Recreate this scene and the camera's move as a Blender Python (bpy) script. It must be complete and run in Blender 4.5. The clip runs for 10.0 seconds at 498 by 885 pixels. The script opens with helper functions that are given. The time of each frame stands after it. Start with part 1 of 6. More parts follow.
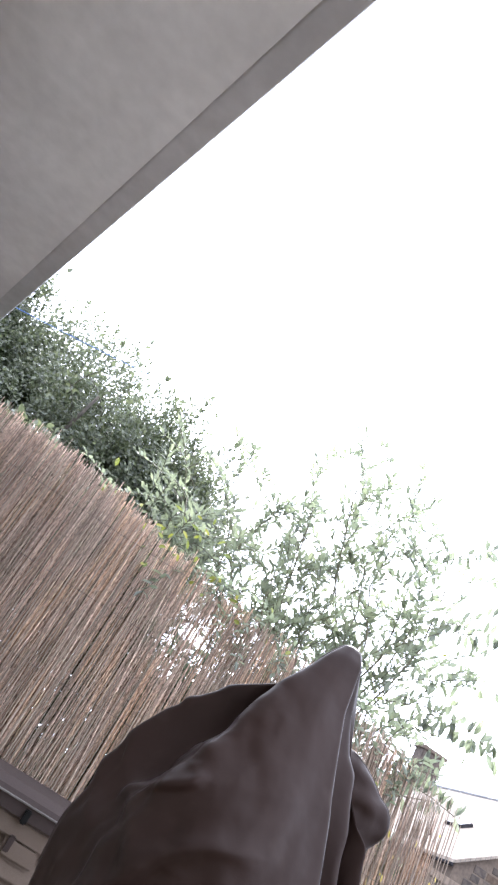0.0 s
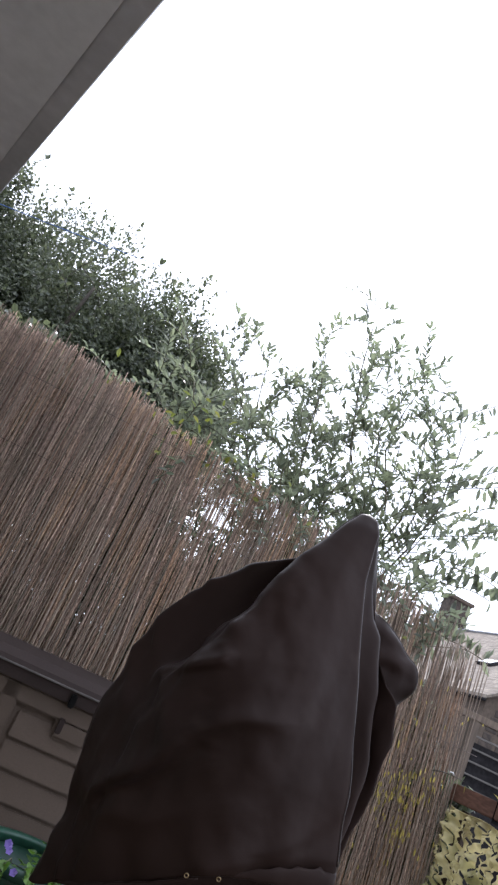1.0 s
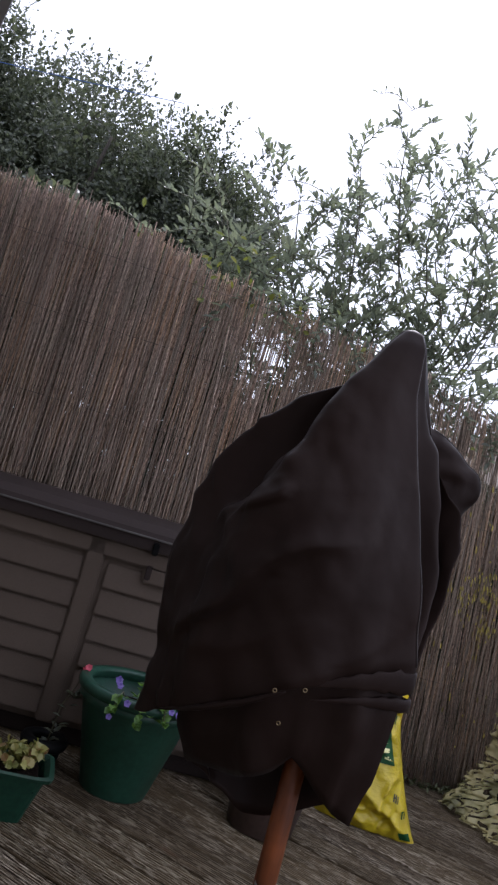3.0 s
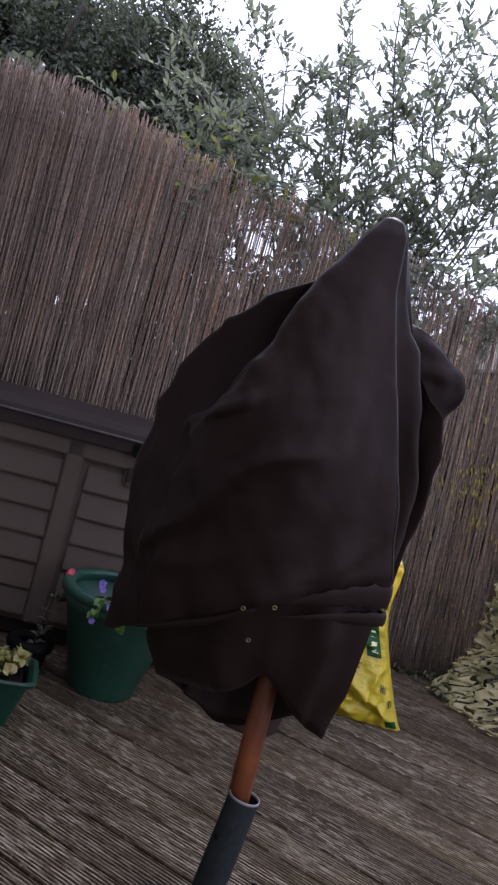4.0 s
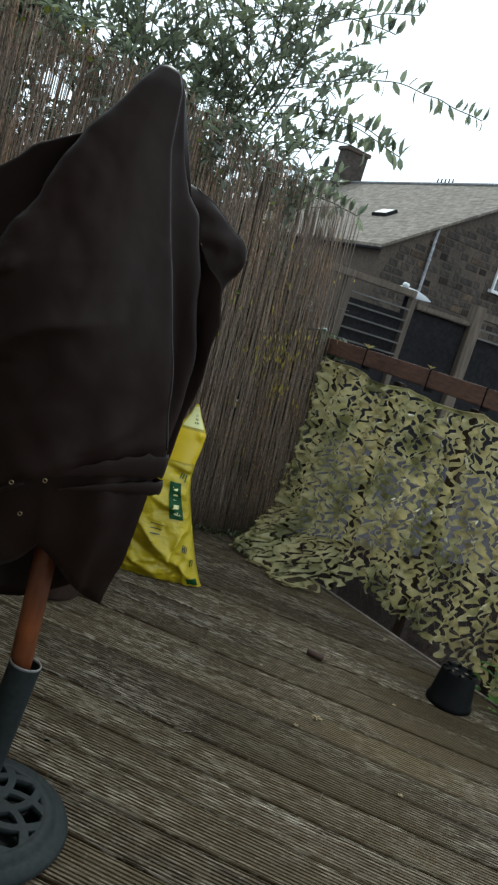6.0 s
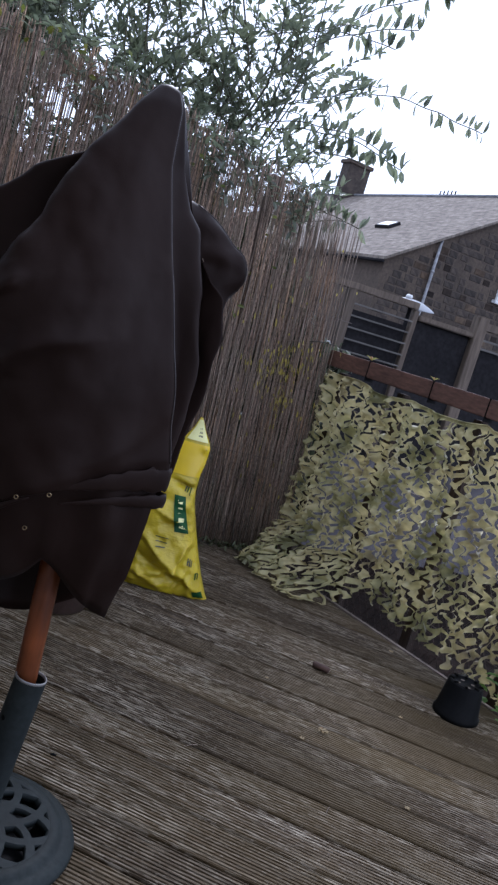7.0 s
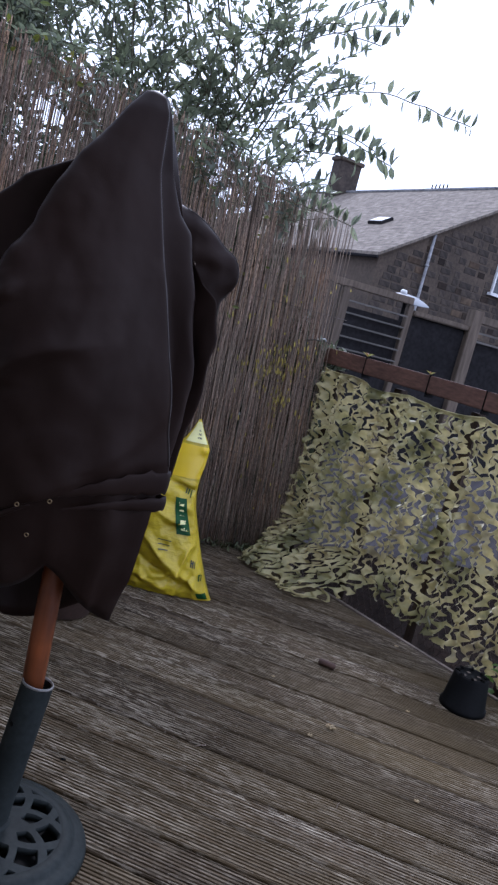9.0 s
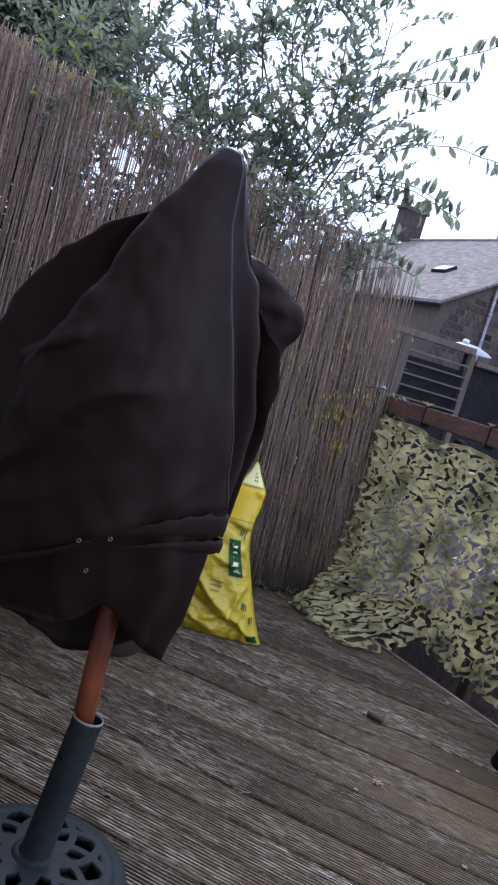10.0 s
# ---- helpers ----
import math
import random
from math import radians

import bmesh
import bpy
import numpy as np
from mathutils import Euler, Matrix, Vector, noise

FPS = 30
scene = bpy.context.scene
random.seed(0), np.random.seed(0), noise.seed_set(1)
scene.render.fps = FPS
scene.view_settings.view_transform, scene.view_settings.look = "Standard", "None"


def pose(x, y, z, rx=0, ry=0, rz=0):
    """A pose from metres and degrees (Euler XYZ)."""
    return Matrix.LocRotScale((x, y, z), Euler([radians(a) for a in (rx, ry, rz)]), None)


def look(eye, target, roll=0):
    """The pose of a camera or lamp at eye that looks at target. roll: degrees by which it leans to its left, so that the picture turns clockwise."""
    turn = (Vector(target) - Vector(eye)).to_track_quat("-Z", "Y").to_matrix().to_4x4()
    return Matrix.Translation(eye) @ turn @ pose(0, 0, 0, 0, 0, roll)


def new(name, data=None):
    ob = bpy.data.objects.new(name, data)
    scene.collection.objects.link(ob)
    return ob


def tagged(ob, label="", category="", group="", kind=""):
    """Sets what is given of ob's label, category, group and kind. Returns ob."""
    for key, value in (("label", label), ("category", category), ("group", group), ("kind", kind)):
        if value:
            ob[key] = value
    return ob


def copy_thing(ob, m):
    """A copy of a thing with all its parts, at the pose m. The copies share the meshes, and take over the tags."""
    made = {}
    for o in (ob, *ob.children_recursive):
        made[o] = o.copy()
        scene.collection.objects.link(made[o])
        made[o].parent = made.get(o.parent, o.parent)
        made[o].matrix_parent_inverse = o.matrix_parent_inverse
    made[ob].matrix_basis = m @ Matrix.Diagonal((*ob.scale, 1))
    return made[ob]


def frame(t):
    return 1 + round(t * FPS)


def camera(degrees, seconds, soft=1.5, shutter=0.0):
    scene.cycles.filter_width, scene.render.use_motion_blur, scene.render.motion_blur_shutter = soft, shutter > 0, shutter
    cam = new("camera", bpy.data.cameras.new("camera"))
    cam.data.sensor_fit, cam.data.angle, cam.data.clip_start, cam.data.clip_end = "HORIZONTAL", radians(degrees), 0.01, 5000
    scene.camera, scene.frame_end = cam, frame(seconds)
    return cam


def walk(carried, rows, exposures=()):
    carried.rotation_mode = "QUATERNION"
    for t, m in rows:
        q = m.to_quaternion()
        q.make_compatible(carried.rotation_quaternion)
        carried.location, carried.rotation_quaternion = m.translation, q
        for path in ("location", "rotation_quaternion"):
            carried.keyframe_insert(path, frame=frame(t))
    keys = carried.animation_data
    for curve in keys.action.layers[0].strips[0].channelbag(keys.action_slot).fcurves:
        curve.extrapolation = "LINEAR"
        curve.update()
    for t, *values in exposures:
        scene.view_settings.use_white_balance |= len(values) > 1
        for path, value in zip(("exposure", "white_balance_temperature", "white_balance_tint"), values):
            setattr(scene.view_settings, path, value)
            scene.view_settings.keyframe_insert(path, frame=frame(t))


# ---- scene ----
cam = camera(34.6, 10.0, 2.4)
PATH = [
    (0, (0.519, -0.279, 0.933), (-0.486, 1.24, 1.758), 32.1),
    (0.1, (0.506, -0.258, 0.949), (-0.525, 1.33, 1.593), 28.7),
    (0.3, (0.52, -0.21, 0.961), (-0.537, 1.454, 1.296), 20.3),
    (0.5, (0.512, -0.195, 0.951), (-0.521, 1.479, 1.312), 21.6),
    (0.7, (0.507, -0.191, 0.942), (-0.493, 1.505, 1.293), 21.3),
    (1, (0.513, -0.238, 0.961), (-0.442, 1.428, 1.521), 25.0),
    (1.2, (0.52, -0.217, 0.956), (-0.464, 1.491, 1.296), 20.8),
    (1.5, (0.521, -0.205, 0.955), (-0.455, 1.514, 1.26), 19.4),
    (2, (0.524, -0.204, 0.959), (-0.422, 1.543, 1.186), 17.7),
    (2.5, (0.519, -0.199, 0.956), (-0.447, 1.546, 1.105), 17.1),
    (2.7, (0.523, -0.196, 0.96), (-0.452, 1.544, 1.107), 16.8),
    (3.8, (0.561, -0.227, 1.013), (-0.469, 1.487, 1.024), 17.0),
    (4, (0.527, -0.089, 1.021), (-0.4, 1.679, 0.894), 15.7),
    (4.1, (0.585, -0.086, 1.028), (-0.297, 1.708, 0.994), 18.2),
    (4.2, (0.551, -0.046, 1.06), (-0.087, 1.849, 1.019), 19.3),
    (4.3, (0.563, -0.056, 1.059), (0.015, 1.866, 0.979), 18.4),
    (4.5, (0.576, -0.04, 1.035), (0.138, 1.889, 0.74), 20.2),
    (5, (0.584, -0.034, 1.04), (0.198, 1.898, 0.699), 18.9),
    (5.5, (0.587, -0.034, 1.046), (0.175, 1.894, 0.709), 17.9),
    (7, (0.597, -0.043, 1.054), (0.133, 1.879, 0.752), 16.5),
    (7.5, (0.599, -0.047, 1.054), (0.132, 1.876, 0.761), 16.1),
    (8, (0.602, -0.047, 1.053), (0.13, 1.872, 0.744), 15.8),
    (8.5, (0.605, -0.047, 1.057), (0.147, 1.875, 0.748), 14.8),
    (9, (0.604, -0.051, 1.057), (0.139, 1.871, 0.755), 14.6),
    (9.5, (0.604, -0.049, 1.061), (0.162, 1.878, 0.762), 14.5),
    (10, (0.599, -0.07, 1.065), (-0.022, 1.816, 0.826), 16.4),
]
EXPOSURES = [(0.0, 2.15, 6050, 16), (0.2, 1.75, 6050, 16), (0.8, 1.4, 6100, 15), (1.2, 0.45, 6100, 15), (2.6, 0.25, 6000, 19), (3.8, 0.2, 5850, 24), (4.0, 0.35, 5750, 27), (4.2, 0.2, 6000, 16), (4.5, -0.02, 6100, -4), (4.8, -0.02, 6100, -8), (5.7, -0.02, 6100, -6), (6.9, 0.2, 5450, 17), (9.0, 0.24, 5400, 20), (10.0, 0.48, 5250, 21)]
walk(cam, [(t, look(eye, target, roll)) for t, eye, target, roll in PATH], EXPOSURES)

# ---- world and light ----
world = bpy.data.worlds.new("overcast_sky")
scene.world = world
world.use_nodes = True
wn, wl = world.node_tree.nodes, world.node_tree.links
wn.clear()
w_out = wn.new("ShaderNodeOutputWorld")
w_bg = wn.new("ShaderNodeBackground")
w_sky = wn.new("ShaderNodeTexSky")
w_sky.sky_type = "NISHITA"
w_sky.sun_disc = False
w_sky.sun_elevation = radians(46)
w_sky.sun_rotation = radians(-22)
w_sky.air_density, w_sky.dust_density, w_sky.ozone_density = 1.0, 5.0, 0.4
w_co = wn.new("ShaderNodeTexCoord")
w_no = wn.new("ShaderNodeTexNoise")
w_no.inputs["Scale"].default_value = 1.6
w_no.inputs["Detail"].default_value = 6
w_rm = wn.new("ShaderNodeValToRGB")
w_rm.color_ramp.elements[0].position, w_rm.color_ramp.elements[1].position = 0.3, 0.62
w_rm.color_ramp.elements[0].color = (0.72, 0.72, 0.72, 1)
w_rm.color_ramp.elements[1].color = (1, 1, 1, 1)
w_mx = wn.new("ShaderNodeMix")
w_mx.data_type = "RGBA"
w_mx.inputs["B"].default_value = (14.3, 15.2, 16.6, 1)
wl.new(w_co.outputs["Generated"], w_no.inputs["Vector"])
wl.new(w_no.outputs["Fac"], w_rm.inputs["Fac"])
wl.new(w_rm.outputs["Color"], w_mx.inputs["Factor"])
wl.new(w_sky.outputs["Color"], w_mx.inputs["A"])
wl.new(w_mx.outputs["Result"], w_bg.inputs["Color"])
w_bg.inputs["Strength"].default_value = 0.1
wl.new(w_bg.outputs["Background"], w_out.inputs["Surface"])

sun_data = bpy.data.lights.new("sun", "SUN")
sun_data.energy, sun_data.angle, sun_data.color = 2.0, radians(10), (1.0, 0.97, 0.93)
sun = new("sun", sun_data)
sun.matrix_world = look((-2.2, 5.5, 6.2), (0, 0, 0))


# ---- materials ----
def nodes_of(name):
    m = bpy.data.materials.new(name)
    m.use_nodes = True
    t = m.node_tree
    return m, t.nodes, t.links, t.nodes["Principled BSDF"]


def ramp(n, l, fac, stops):
    r = n.new("ShaderNodeValToRGB")
    while len(r.color_ramp.elements) < len(stops):
        r.color_ramp.elements.new(0.5)
    for e, (p, c) in zip(r.color_ramp.elements, stops):
        e.position, e.color = p, (*c, 1)
    l.new(fac, r.inputs["Fac"])
    return r.outputs["Color"]


def noise_of(n, l, scale, stretch=(1, 1, 1), detail=4, turn=0.0, coords="Object"):
    co, mp, no = n.new("ShaderNodeTexCoord"), n.new("ShaderNodeMapping"), n.new("ShaderNodeTexNoise")
    mp.inputs["Scale"].default_value = stretch
    mp.inputs["Rotation"].default_value = (0, 0, turn)
    no.inputs["Scale"].default_value, no.inputs["Detail"].default_value = scale, detail
    l.new(co.outputs[coords], mp.inputs["Vector"])
    l.new(mp.outputs["Vector"], no.inputs["Vector"])
    return no.outputs["Fac"]


def mixed(n, l, fac, a, b, kind="MIX"):
    m = n.new("ShaderNodeMix")
    m.data_type, m.blend_type = "RGBA", kind
    for key, v in (("Factor", fac), ("A", a), ("B", b)):
        if isinstance(v, (int, float)):
            m.inputs[key].default_value = v
        elif isinstance(v, tuple):
            m.inputs[key].default_value = (*v, 1)
        else:
            l.new(v, m.inputs[key])
    return m.outputs["Result"]


def bumped(n, l, bsdf, height, strength=0.3, distance=0.003):
    b = n.new("ShaderNodeBump")
    b.inputs["Strength"].default_value, b.inputs["Distance"].default_value = strength, distance
    l.new(height, b.inputs["Height"])
    l.new(b.outputs["Normal"], bsdf.inputs["Normal"])


def surface(name, dark, light, rough=0.7, scale=20.0, stretch=(1, 1, 1), coarse=2.0, coarse_amount=0.35, bump=0.3, metal=0.0, vary=0.0, specular=0.5, bump_distance=0.002, through_light=0.0, turn=0.0):
    """A surface with grain at one scale and blotches at another; vary: a change from object to object."""
    m, n, l, b = nodes_of(name)
    fine = noise_of(n, l, scale, stretch, 6, turn)
    col = ramp(n, l, fine, [(0.3, dark), (0.7, light)])
    big = ramp(n, l, noise_of(n, l, coarse, (1, 1, 1), 3), [(0.3, (1 - coarse_amount,) * 3), (0.7, (1 + coarse_amount * 0.3,) * 3)])
    col = mixed(n, l, 1.0, col, big, "MULTIPLY")
    if vary:
        info = n.new("ShaderNodeObjectInfo")
        col = mixed(n, l, 1.0, col, ramp(n, l, info.outputs["Random"], [(0.0, (1 - vary,) * 3), (1.0, (1 + vary * 0.5,) * 3)]), "MULTIPLY")
    l.new(col, b.inputs["Base Color"])
    b.inputs["Roughness"].default_value, b.inputs["Metallic"].default_value = rough, metal
    b.inputs["Specular IOR Level"].default_value = specular
    if bump:
        bumped(n, l, b, fine, bump, bump_distance)
    if through_light:
        tr, ad = n.new("ShaderNodeBsdfTranslucent"), n.new("ShaderNodeMixShader")
        l.new(col, tr.inputs["Color"])
        ad.inputs["Fac"].default_value = through_light
        l.new(b.outputs["BSDF"], ad.inputs[1])
        l.new(tr.outputs["BSDF"], ad.inputs[2])
        l.new(ad.outputs["Shader"], n["Material Output"].inputs["Surface"])
    return m


def island_leaf(name, colours, rough=0.45, light_through=0.45):
    """Leaves, each of its own shade."""
    m, n, l, b = nodes_of(name)
    geo = n.new("ShaderNodeNewGeometry")
    col = ramp(n, l, geo.outputs["Random Per Island"], [(k / (len(colours) - 1), c) for k, c in enumerate(colours)])
    col = mixed(n, l, 0.35, col, ramp(n, l, noise_of(n, l, 3.0), [(0.35, (0.5, 0.5, 0.45)), (0.65, (1.2, 1.2, 1.0))]), "MULTIPLY")
    l.new(col, b.inputs["Base Color"])
    b.inputs["Roughness"].default_value = rough
    tr, ad = n.new("ShaderNodeBsdfTranslucent"), n.new("ShaderNodeMixShader")
    bright = mixed(n, l, 1.0, col, (1.22, 1.26, 1.0), "MULTIPLY")
    l.new(bright, tr.inputs["Color"])
    ad.inputs["Fac"].default_value = light_through
    l.new(b.outputs["BSDF"], ad.inputs[1])
    l.new(tr.outputs["BSDF"], ad.inputs[2])
    l.new(ad.outputs["Shader"], n["Material Output"].inputs["Surface"])
    return m


def deck_material():
    """Weathered grooved softwood: grey-brown, pale scuffs on the ridges, a little algae."""
    m, n, l, b = nodes_of("weathered_deck")
    info = n.new("ShaderNodeObjectInfo")
    off = n.new("ShaderNodeVectorMath")
    co = n.new("ShaderNodeTexCoord")
    off.operation = "ADD"
    sc = n.new("ShaderNodeVectorMath")
    sc.operation = "SCALE"
    sc.inputs[0].default_value = (13.0, 7.0, 3.0)
    l.new(info.outputs["Random"], sc.inputs["Scale"])
    l.new(co.outputs["Object"], off.inputs[0])
    l.new(sc.outputs["Vector"], off.inputs[1])

    def noisy(scale, stretch, detail=6):
        mp, no = n.new("ShaderNodeMapping"), n.new("ShaderNodeTexNoise")
        mp.inputs["Scale"].default_value = stretch
        no.inputs["Scale"].default_value, no.inputs["Detail"].default_value = scale, detail
        l.new(off.outputs["Vector"], mp.inputs["Vector"])
        l.new(mp.outputs["Vector"], no.inputs["Vector"])
        return no.outputs["Fac"]

    grain = noisy(1.0, (9, 170, 60), 7)
    col = ramp(n, l, grain, [(0.3, (0.026, 0.017, 0.01)), (0.5, (0.065, 0.0465, 0.029)), (0.7, (0.135, 0.103, 0.068))])
    col = mixed(n, l, 1.0, col, ramp(n, l, noisy(1.6, (0.9, 3, 1), 5), [(0.3, (0.55, 0.51, 0.44)), (0.7, (1.2, 1.17, 1.13))]), "MULTIPLY")
    scuff = ramp(n, l, noisy(1.0, (22, 330, 10), 8), [(0.5, (0, 0, 0)), (0.6, (1, 1, 1))])
    patch = ramp(n, l, noisy(2.2, (1.1, 4.5, 1), 9), [(0.38, (0.12, 0.12, 0.12)), (0.62, (1, 1, 1))])
    col = mixed(n, l, mixed(n, l, 1.0, scuff, patch, "MULTIPLY"), col, (0.42, 0.37, 0.29))
    fleck = ramp(n, l, noisy(1.0, (85, 260, 10), 4), [(0.6, (0, 0, 0)), (0.67, (0.6, 0.6, 0.6))])
    col = mixed(n, l, fleck, col, (0.3, 0.265, 0.22))
    dark = ramp(n, l, noisy(1.0, (20, 260, 10), 8), [(0.36, (0.3, 0.28, 0.26)), (0.47, (1, 1, 1))])
    col = mixed(n, l, 0.8, col, dark, "MULTIPLY")
    knots = ramp(n, l, noisy(7, (0.7, 2.5, 1), 3), [(0.7, (0, 0, 0)), (0.78, (0.7, 0.7, 0.7))])
    col = mixed(n, l, knots, col, (0.085, 0.034, 0.015))
    split = n.new("ShaderNodeSeparateXYZ")
    l.new(co.outputs["Object"], split.inputs["Vector"])
    # algae tint grows with X, set so that it also darkens that side
    damp = ramp(n, l, split.outputs["X"], [(0.0, (0.4, 0.4, 0.4)), (0.8, (1, 1, 1))])
    green = ramp(n, l, noisy(1.4, (0.7, 1.4, 1), 6), [(0.32, (0, 0, 0)), (0.54, (0.88, 0.88, 0.88))])
    col = mixed(n, l, mixed(n, l, 1.0, green, damp, "MULTIPLY"), col, (0.076, 0.053, 0.022))
    col = mixed(n, l, 1.0, col, ramp(n, l, info.outputs["Random"], [(0, (0.76, 0.73, 0.69)), (0.75, (1.08, 1.06, 1.03)), (1, (1.35, 1.33, 1.3))]), "MULTIPLY")
    l.new(col, b.inputs["Base Color"])
    b.inputs["Roughness"].default_value = 0.75
    b.inputs["Specular IOR Level"].default_value = 0.25
    bumped(n, l, b, grain, 0.6, 0.002)
    return m


def canopy_material():
    """Dark brown coated fabric: fine weave, soft creases, dusty scuffs."""
    m, n, l, b = nodes_of("brown_coated_fabric")
    weave = noise_of(n, l, 420, (1, 1, 1), 2)
    crease = noise_of(n, l, 8, (1, 1, 0.9), 3)
    col = ramp(n, l, noise_of(n, l, 4, (1, 1, 1), 6), [(0.3, (0.0105, 0.006, 0.0048)), (0.7, (0.0185, 0.0105, 0.0084))])
    dust = ramp(n, l, noise_of(n, l, 13, (1, 1, 0.9), 8), [(0.58, (0, 0, 0)), (0.8, (0.3, 0.3, 0.3))])
    col = mixed(n, l, dust, col, (0.04, 0.029, 0.025))
    l.new(col, b.inputs["Base Color"])
    b.inputs["Roughness"].default_value = 0.48
    b.inputs["Specular IOR Level"].default_value = 0.11
    b.inputs["Specular Tint"].default_value = (1.0, 0.88, 0.84, 1)
    b.inputs["Sheen Weight"].default_value, b.inputs["Sheen Roughness"].default_value = 0.025, 0.4
    one, two = n.new("ShaderNodeBump"), n.new("ShaderNodeBump")
    one.inputs["Strength"].default_value, one.inputs["Distance"].default_value = 0.45, 0.015
    two.inputs["Strength"].default_value, two.inputs["Distance"].default_value = 0.25, 0.0006
    l.new(crease, one.inputs["Height"])
    l.new(weave, two.inputs["Height"])
    l.new(one.outputs["Normal"], two.inputs["Normal"])
    l.new(two.outputs["Normal"], b.inputs["Normal"])
    return m


def reed_mass_material():
    """Dry reed, each cane of its own tint."""
    m, n, l, b = nodes_of("dry_reed_mass")
    geo = n.new("ShaderNodeNewGeometry")
    col = ramp(n, l, geo.outputs["Random Per Island"], [(0, (0.3, 0.23, 0.18)), (0.35, (0.37, 0.285, 0.225)), (0.7, (0.45, 0.355, 0.285)), (1, (0.58, 0.475, 0.39))])
    # short pale and dark dashes along the canes; the dark ones paint shaded gaps
    col = mixed(n, l, 0.85, col, ramp(n, l, noise_of(n, l, 1.0, (190, 190, 60), 4), [(0.36, (0.32, 0.3, 0.28)), (0.48, (0.9, 0.89, 0.87)), (0.64, (1.4, 1.37, 1.34))]), "MULTIPLY")
    col = mixed(n, l, 0.8, col, ramp(n, l, noise_of(n, l, 1.0, (9, 9, 3), 4), [(0.36, (0.86, 0.9, 0.9)), (0.48, (1.0, 0.94, 0.95)), (0.56, (1.06, 0.99, 0.9)), (0.66, (1.15, 0.98, 0.8))]), "MULTIPLY")
    col = mixed(n, l, 0.7, col, ramp(n, l, noise_of(n, l, 1.3, (1, 1, 1), 3), [(0.35, (0.75, 0.7, 0.66)), (0.65, (1.15, 1.1, 1.05))]), "MULTIPLY")
    l.new(col, b.inputs["Base Color"])
    b.inputs["Roughness"].default_value = 0.6
    b.inputs["Specular IOR Level"].default_value = 0.2
    tr, ad = n.new("ShaderNodeBsdfTranslucent"), n.new("ShaderNodeMixShader")
    l.new(col, tr.inputs["Color"])
    ad.inputs["Fac"].default_value = 0.3
    l.new(b.outputs["BSDF"], ad.inputs[1])
    l.new(tr.outputs["BSDF"], ad.inputs[2])
    l.new(ad.outputs["Shader"], n["Material Output"].inputs["Surface"])
    return m


M_DECK = deck_material()
M_REED = surface("dry_reed", (0.17, 0.125, 0.092), (0.45, 0.355, 0.275), 0.6, 9, (6, 6, 0.8), 1.2, 0.4, 0.2, specular=0.2, vary=0.4, through_light=0.25)
M_REED_MASS = reed_mass_material()
M_WIRE = surface("rusty_wire", (0.08, 0.06, 0.05), (0.16, 0.13, 0.11), 0.5, 60, metal=0.7)
M_CANOPY = canopy_material()
# seam brown made paler than the canopy, with the edge highlight in the colour
M_SEAM = surface("highlit_seam_binding", (0.025, 0.018, 0.016), (0.045, 0.034, 0.03), 0.45, 200, (1, 1, 6), 5, 0.4, 0.4, specular=0.3)
M_POLE = surface("varnished_hardwood", (0.1, 0.028, 0.008), (0.22, 0.062, 0.018), 0.42, 12, (5, 5, 0.7), 9, 0.7, 0.15, specular=0.3)
M_BASE = surface("grey_green_plastic", (0.0135, 0.0165, 0.0162), (0.022, 0.0265, 0.0258), 0.6, 90, coarse=8, bump=0.15, specular=0.14)
M_BRASS = surface("dull_brass", (0.3, 0.22, 0.12), (0.5, 0.38, 0.22), 0.35, 40, metal=1.0)
M_BOX = surface("taupe_resin", (0.08, 0.059, 0.045), (0.105, 0.078, 0.059), 0.65, 160, (1, 1, 6), 2, 0.2, 0.3, specular=0.2)
M_LID = surface("dark_brown_resin", (0.024, 0.017, 0.015), (0.038, 0.027, 0.024), 0.7, 160, (1, 1, 6), 2, 0.2, 0.2, specular=0.12)
M_POT = surface("green_plastic", (0.012, 0.05, 0.031), (0.02, 0.076, 0.048), 0.42, 60, coarse=5, bump=0.1, specular=0.4)
M_TROUGH = surface("dark_green_plastic", (0.005, 0.027, 0.015), (0.008, 0.042, 0.024), 0.45, 60, coarse=5, bump=0.1, specular=0.3)
M_BROWNPOT = surface("brown_plastic", (0.035, 0.02, 0.016), (0.055, 0.033, 0.026), 0.5, 60, coarse=5)
M_BLACK = surface("black_plastic", (0.0035, 0.0035, 0.0035), (0.006, 0.006, 0.006), 0.55, 80, coarse=6, bump=0.15, specular=0.07)
# soil darkened to hold the border strip's shade in its colour; pots use it too
M_SOIL = surface("shade_dark_soil", (0.006, 0.004, 0.0032), (0.024, 0.015, 0.011), 0.95, 60, coarse=5, bump=0.9, bump_distance=0.01, specular=0.08)
M_GROUND = surface("rough_ground", (0.03, 0.027, 0.024), (0.075, 0.068, 0.062), 0.95, 6, coarse=0.4, bump=0.8, bump_distance=0.02, specular=0.1)
M_BAG = surface("yellow_film", (0.5, 0.375, 0.01), (0.66, 0.5, 0.02), 0.32, 16, (1, 1, 1.6), coarse=5, coarse_amount=0.25, bump=0.8, bump_distance=0.016, through_light=0.12)
M_BAGBAND = surface("bright_yellow_print", (0.72, 0.5, 0.008), (0.8, 0.57, 0.012), 0.3, 8, coarse=6, coarse_amount=0.1, bump=0.0, through_light=0.15)
M_BAGGREEN = surface("green_print", (0.006, 0.05, 0.012), (0.011, 0.075, 0.02), 0.6, 20, coarse=6, bump=0, specular=0.2)
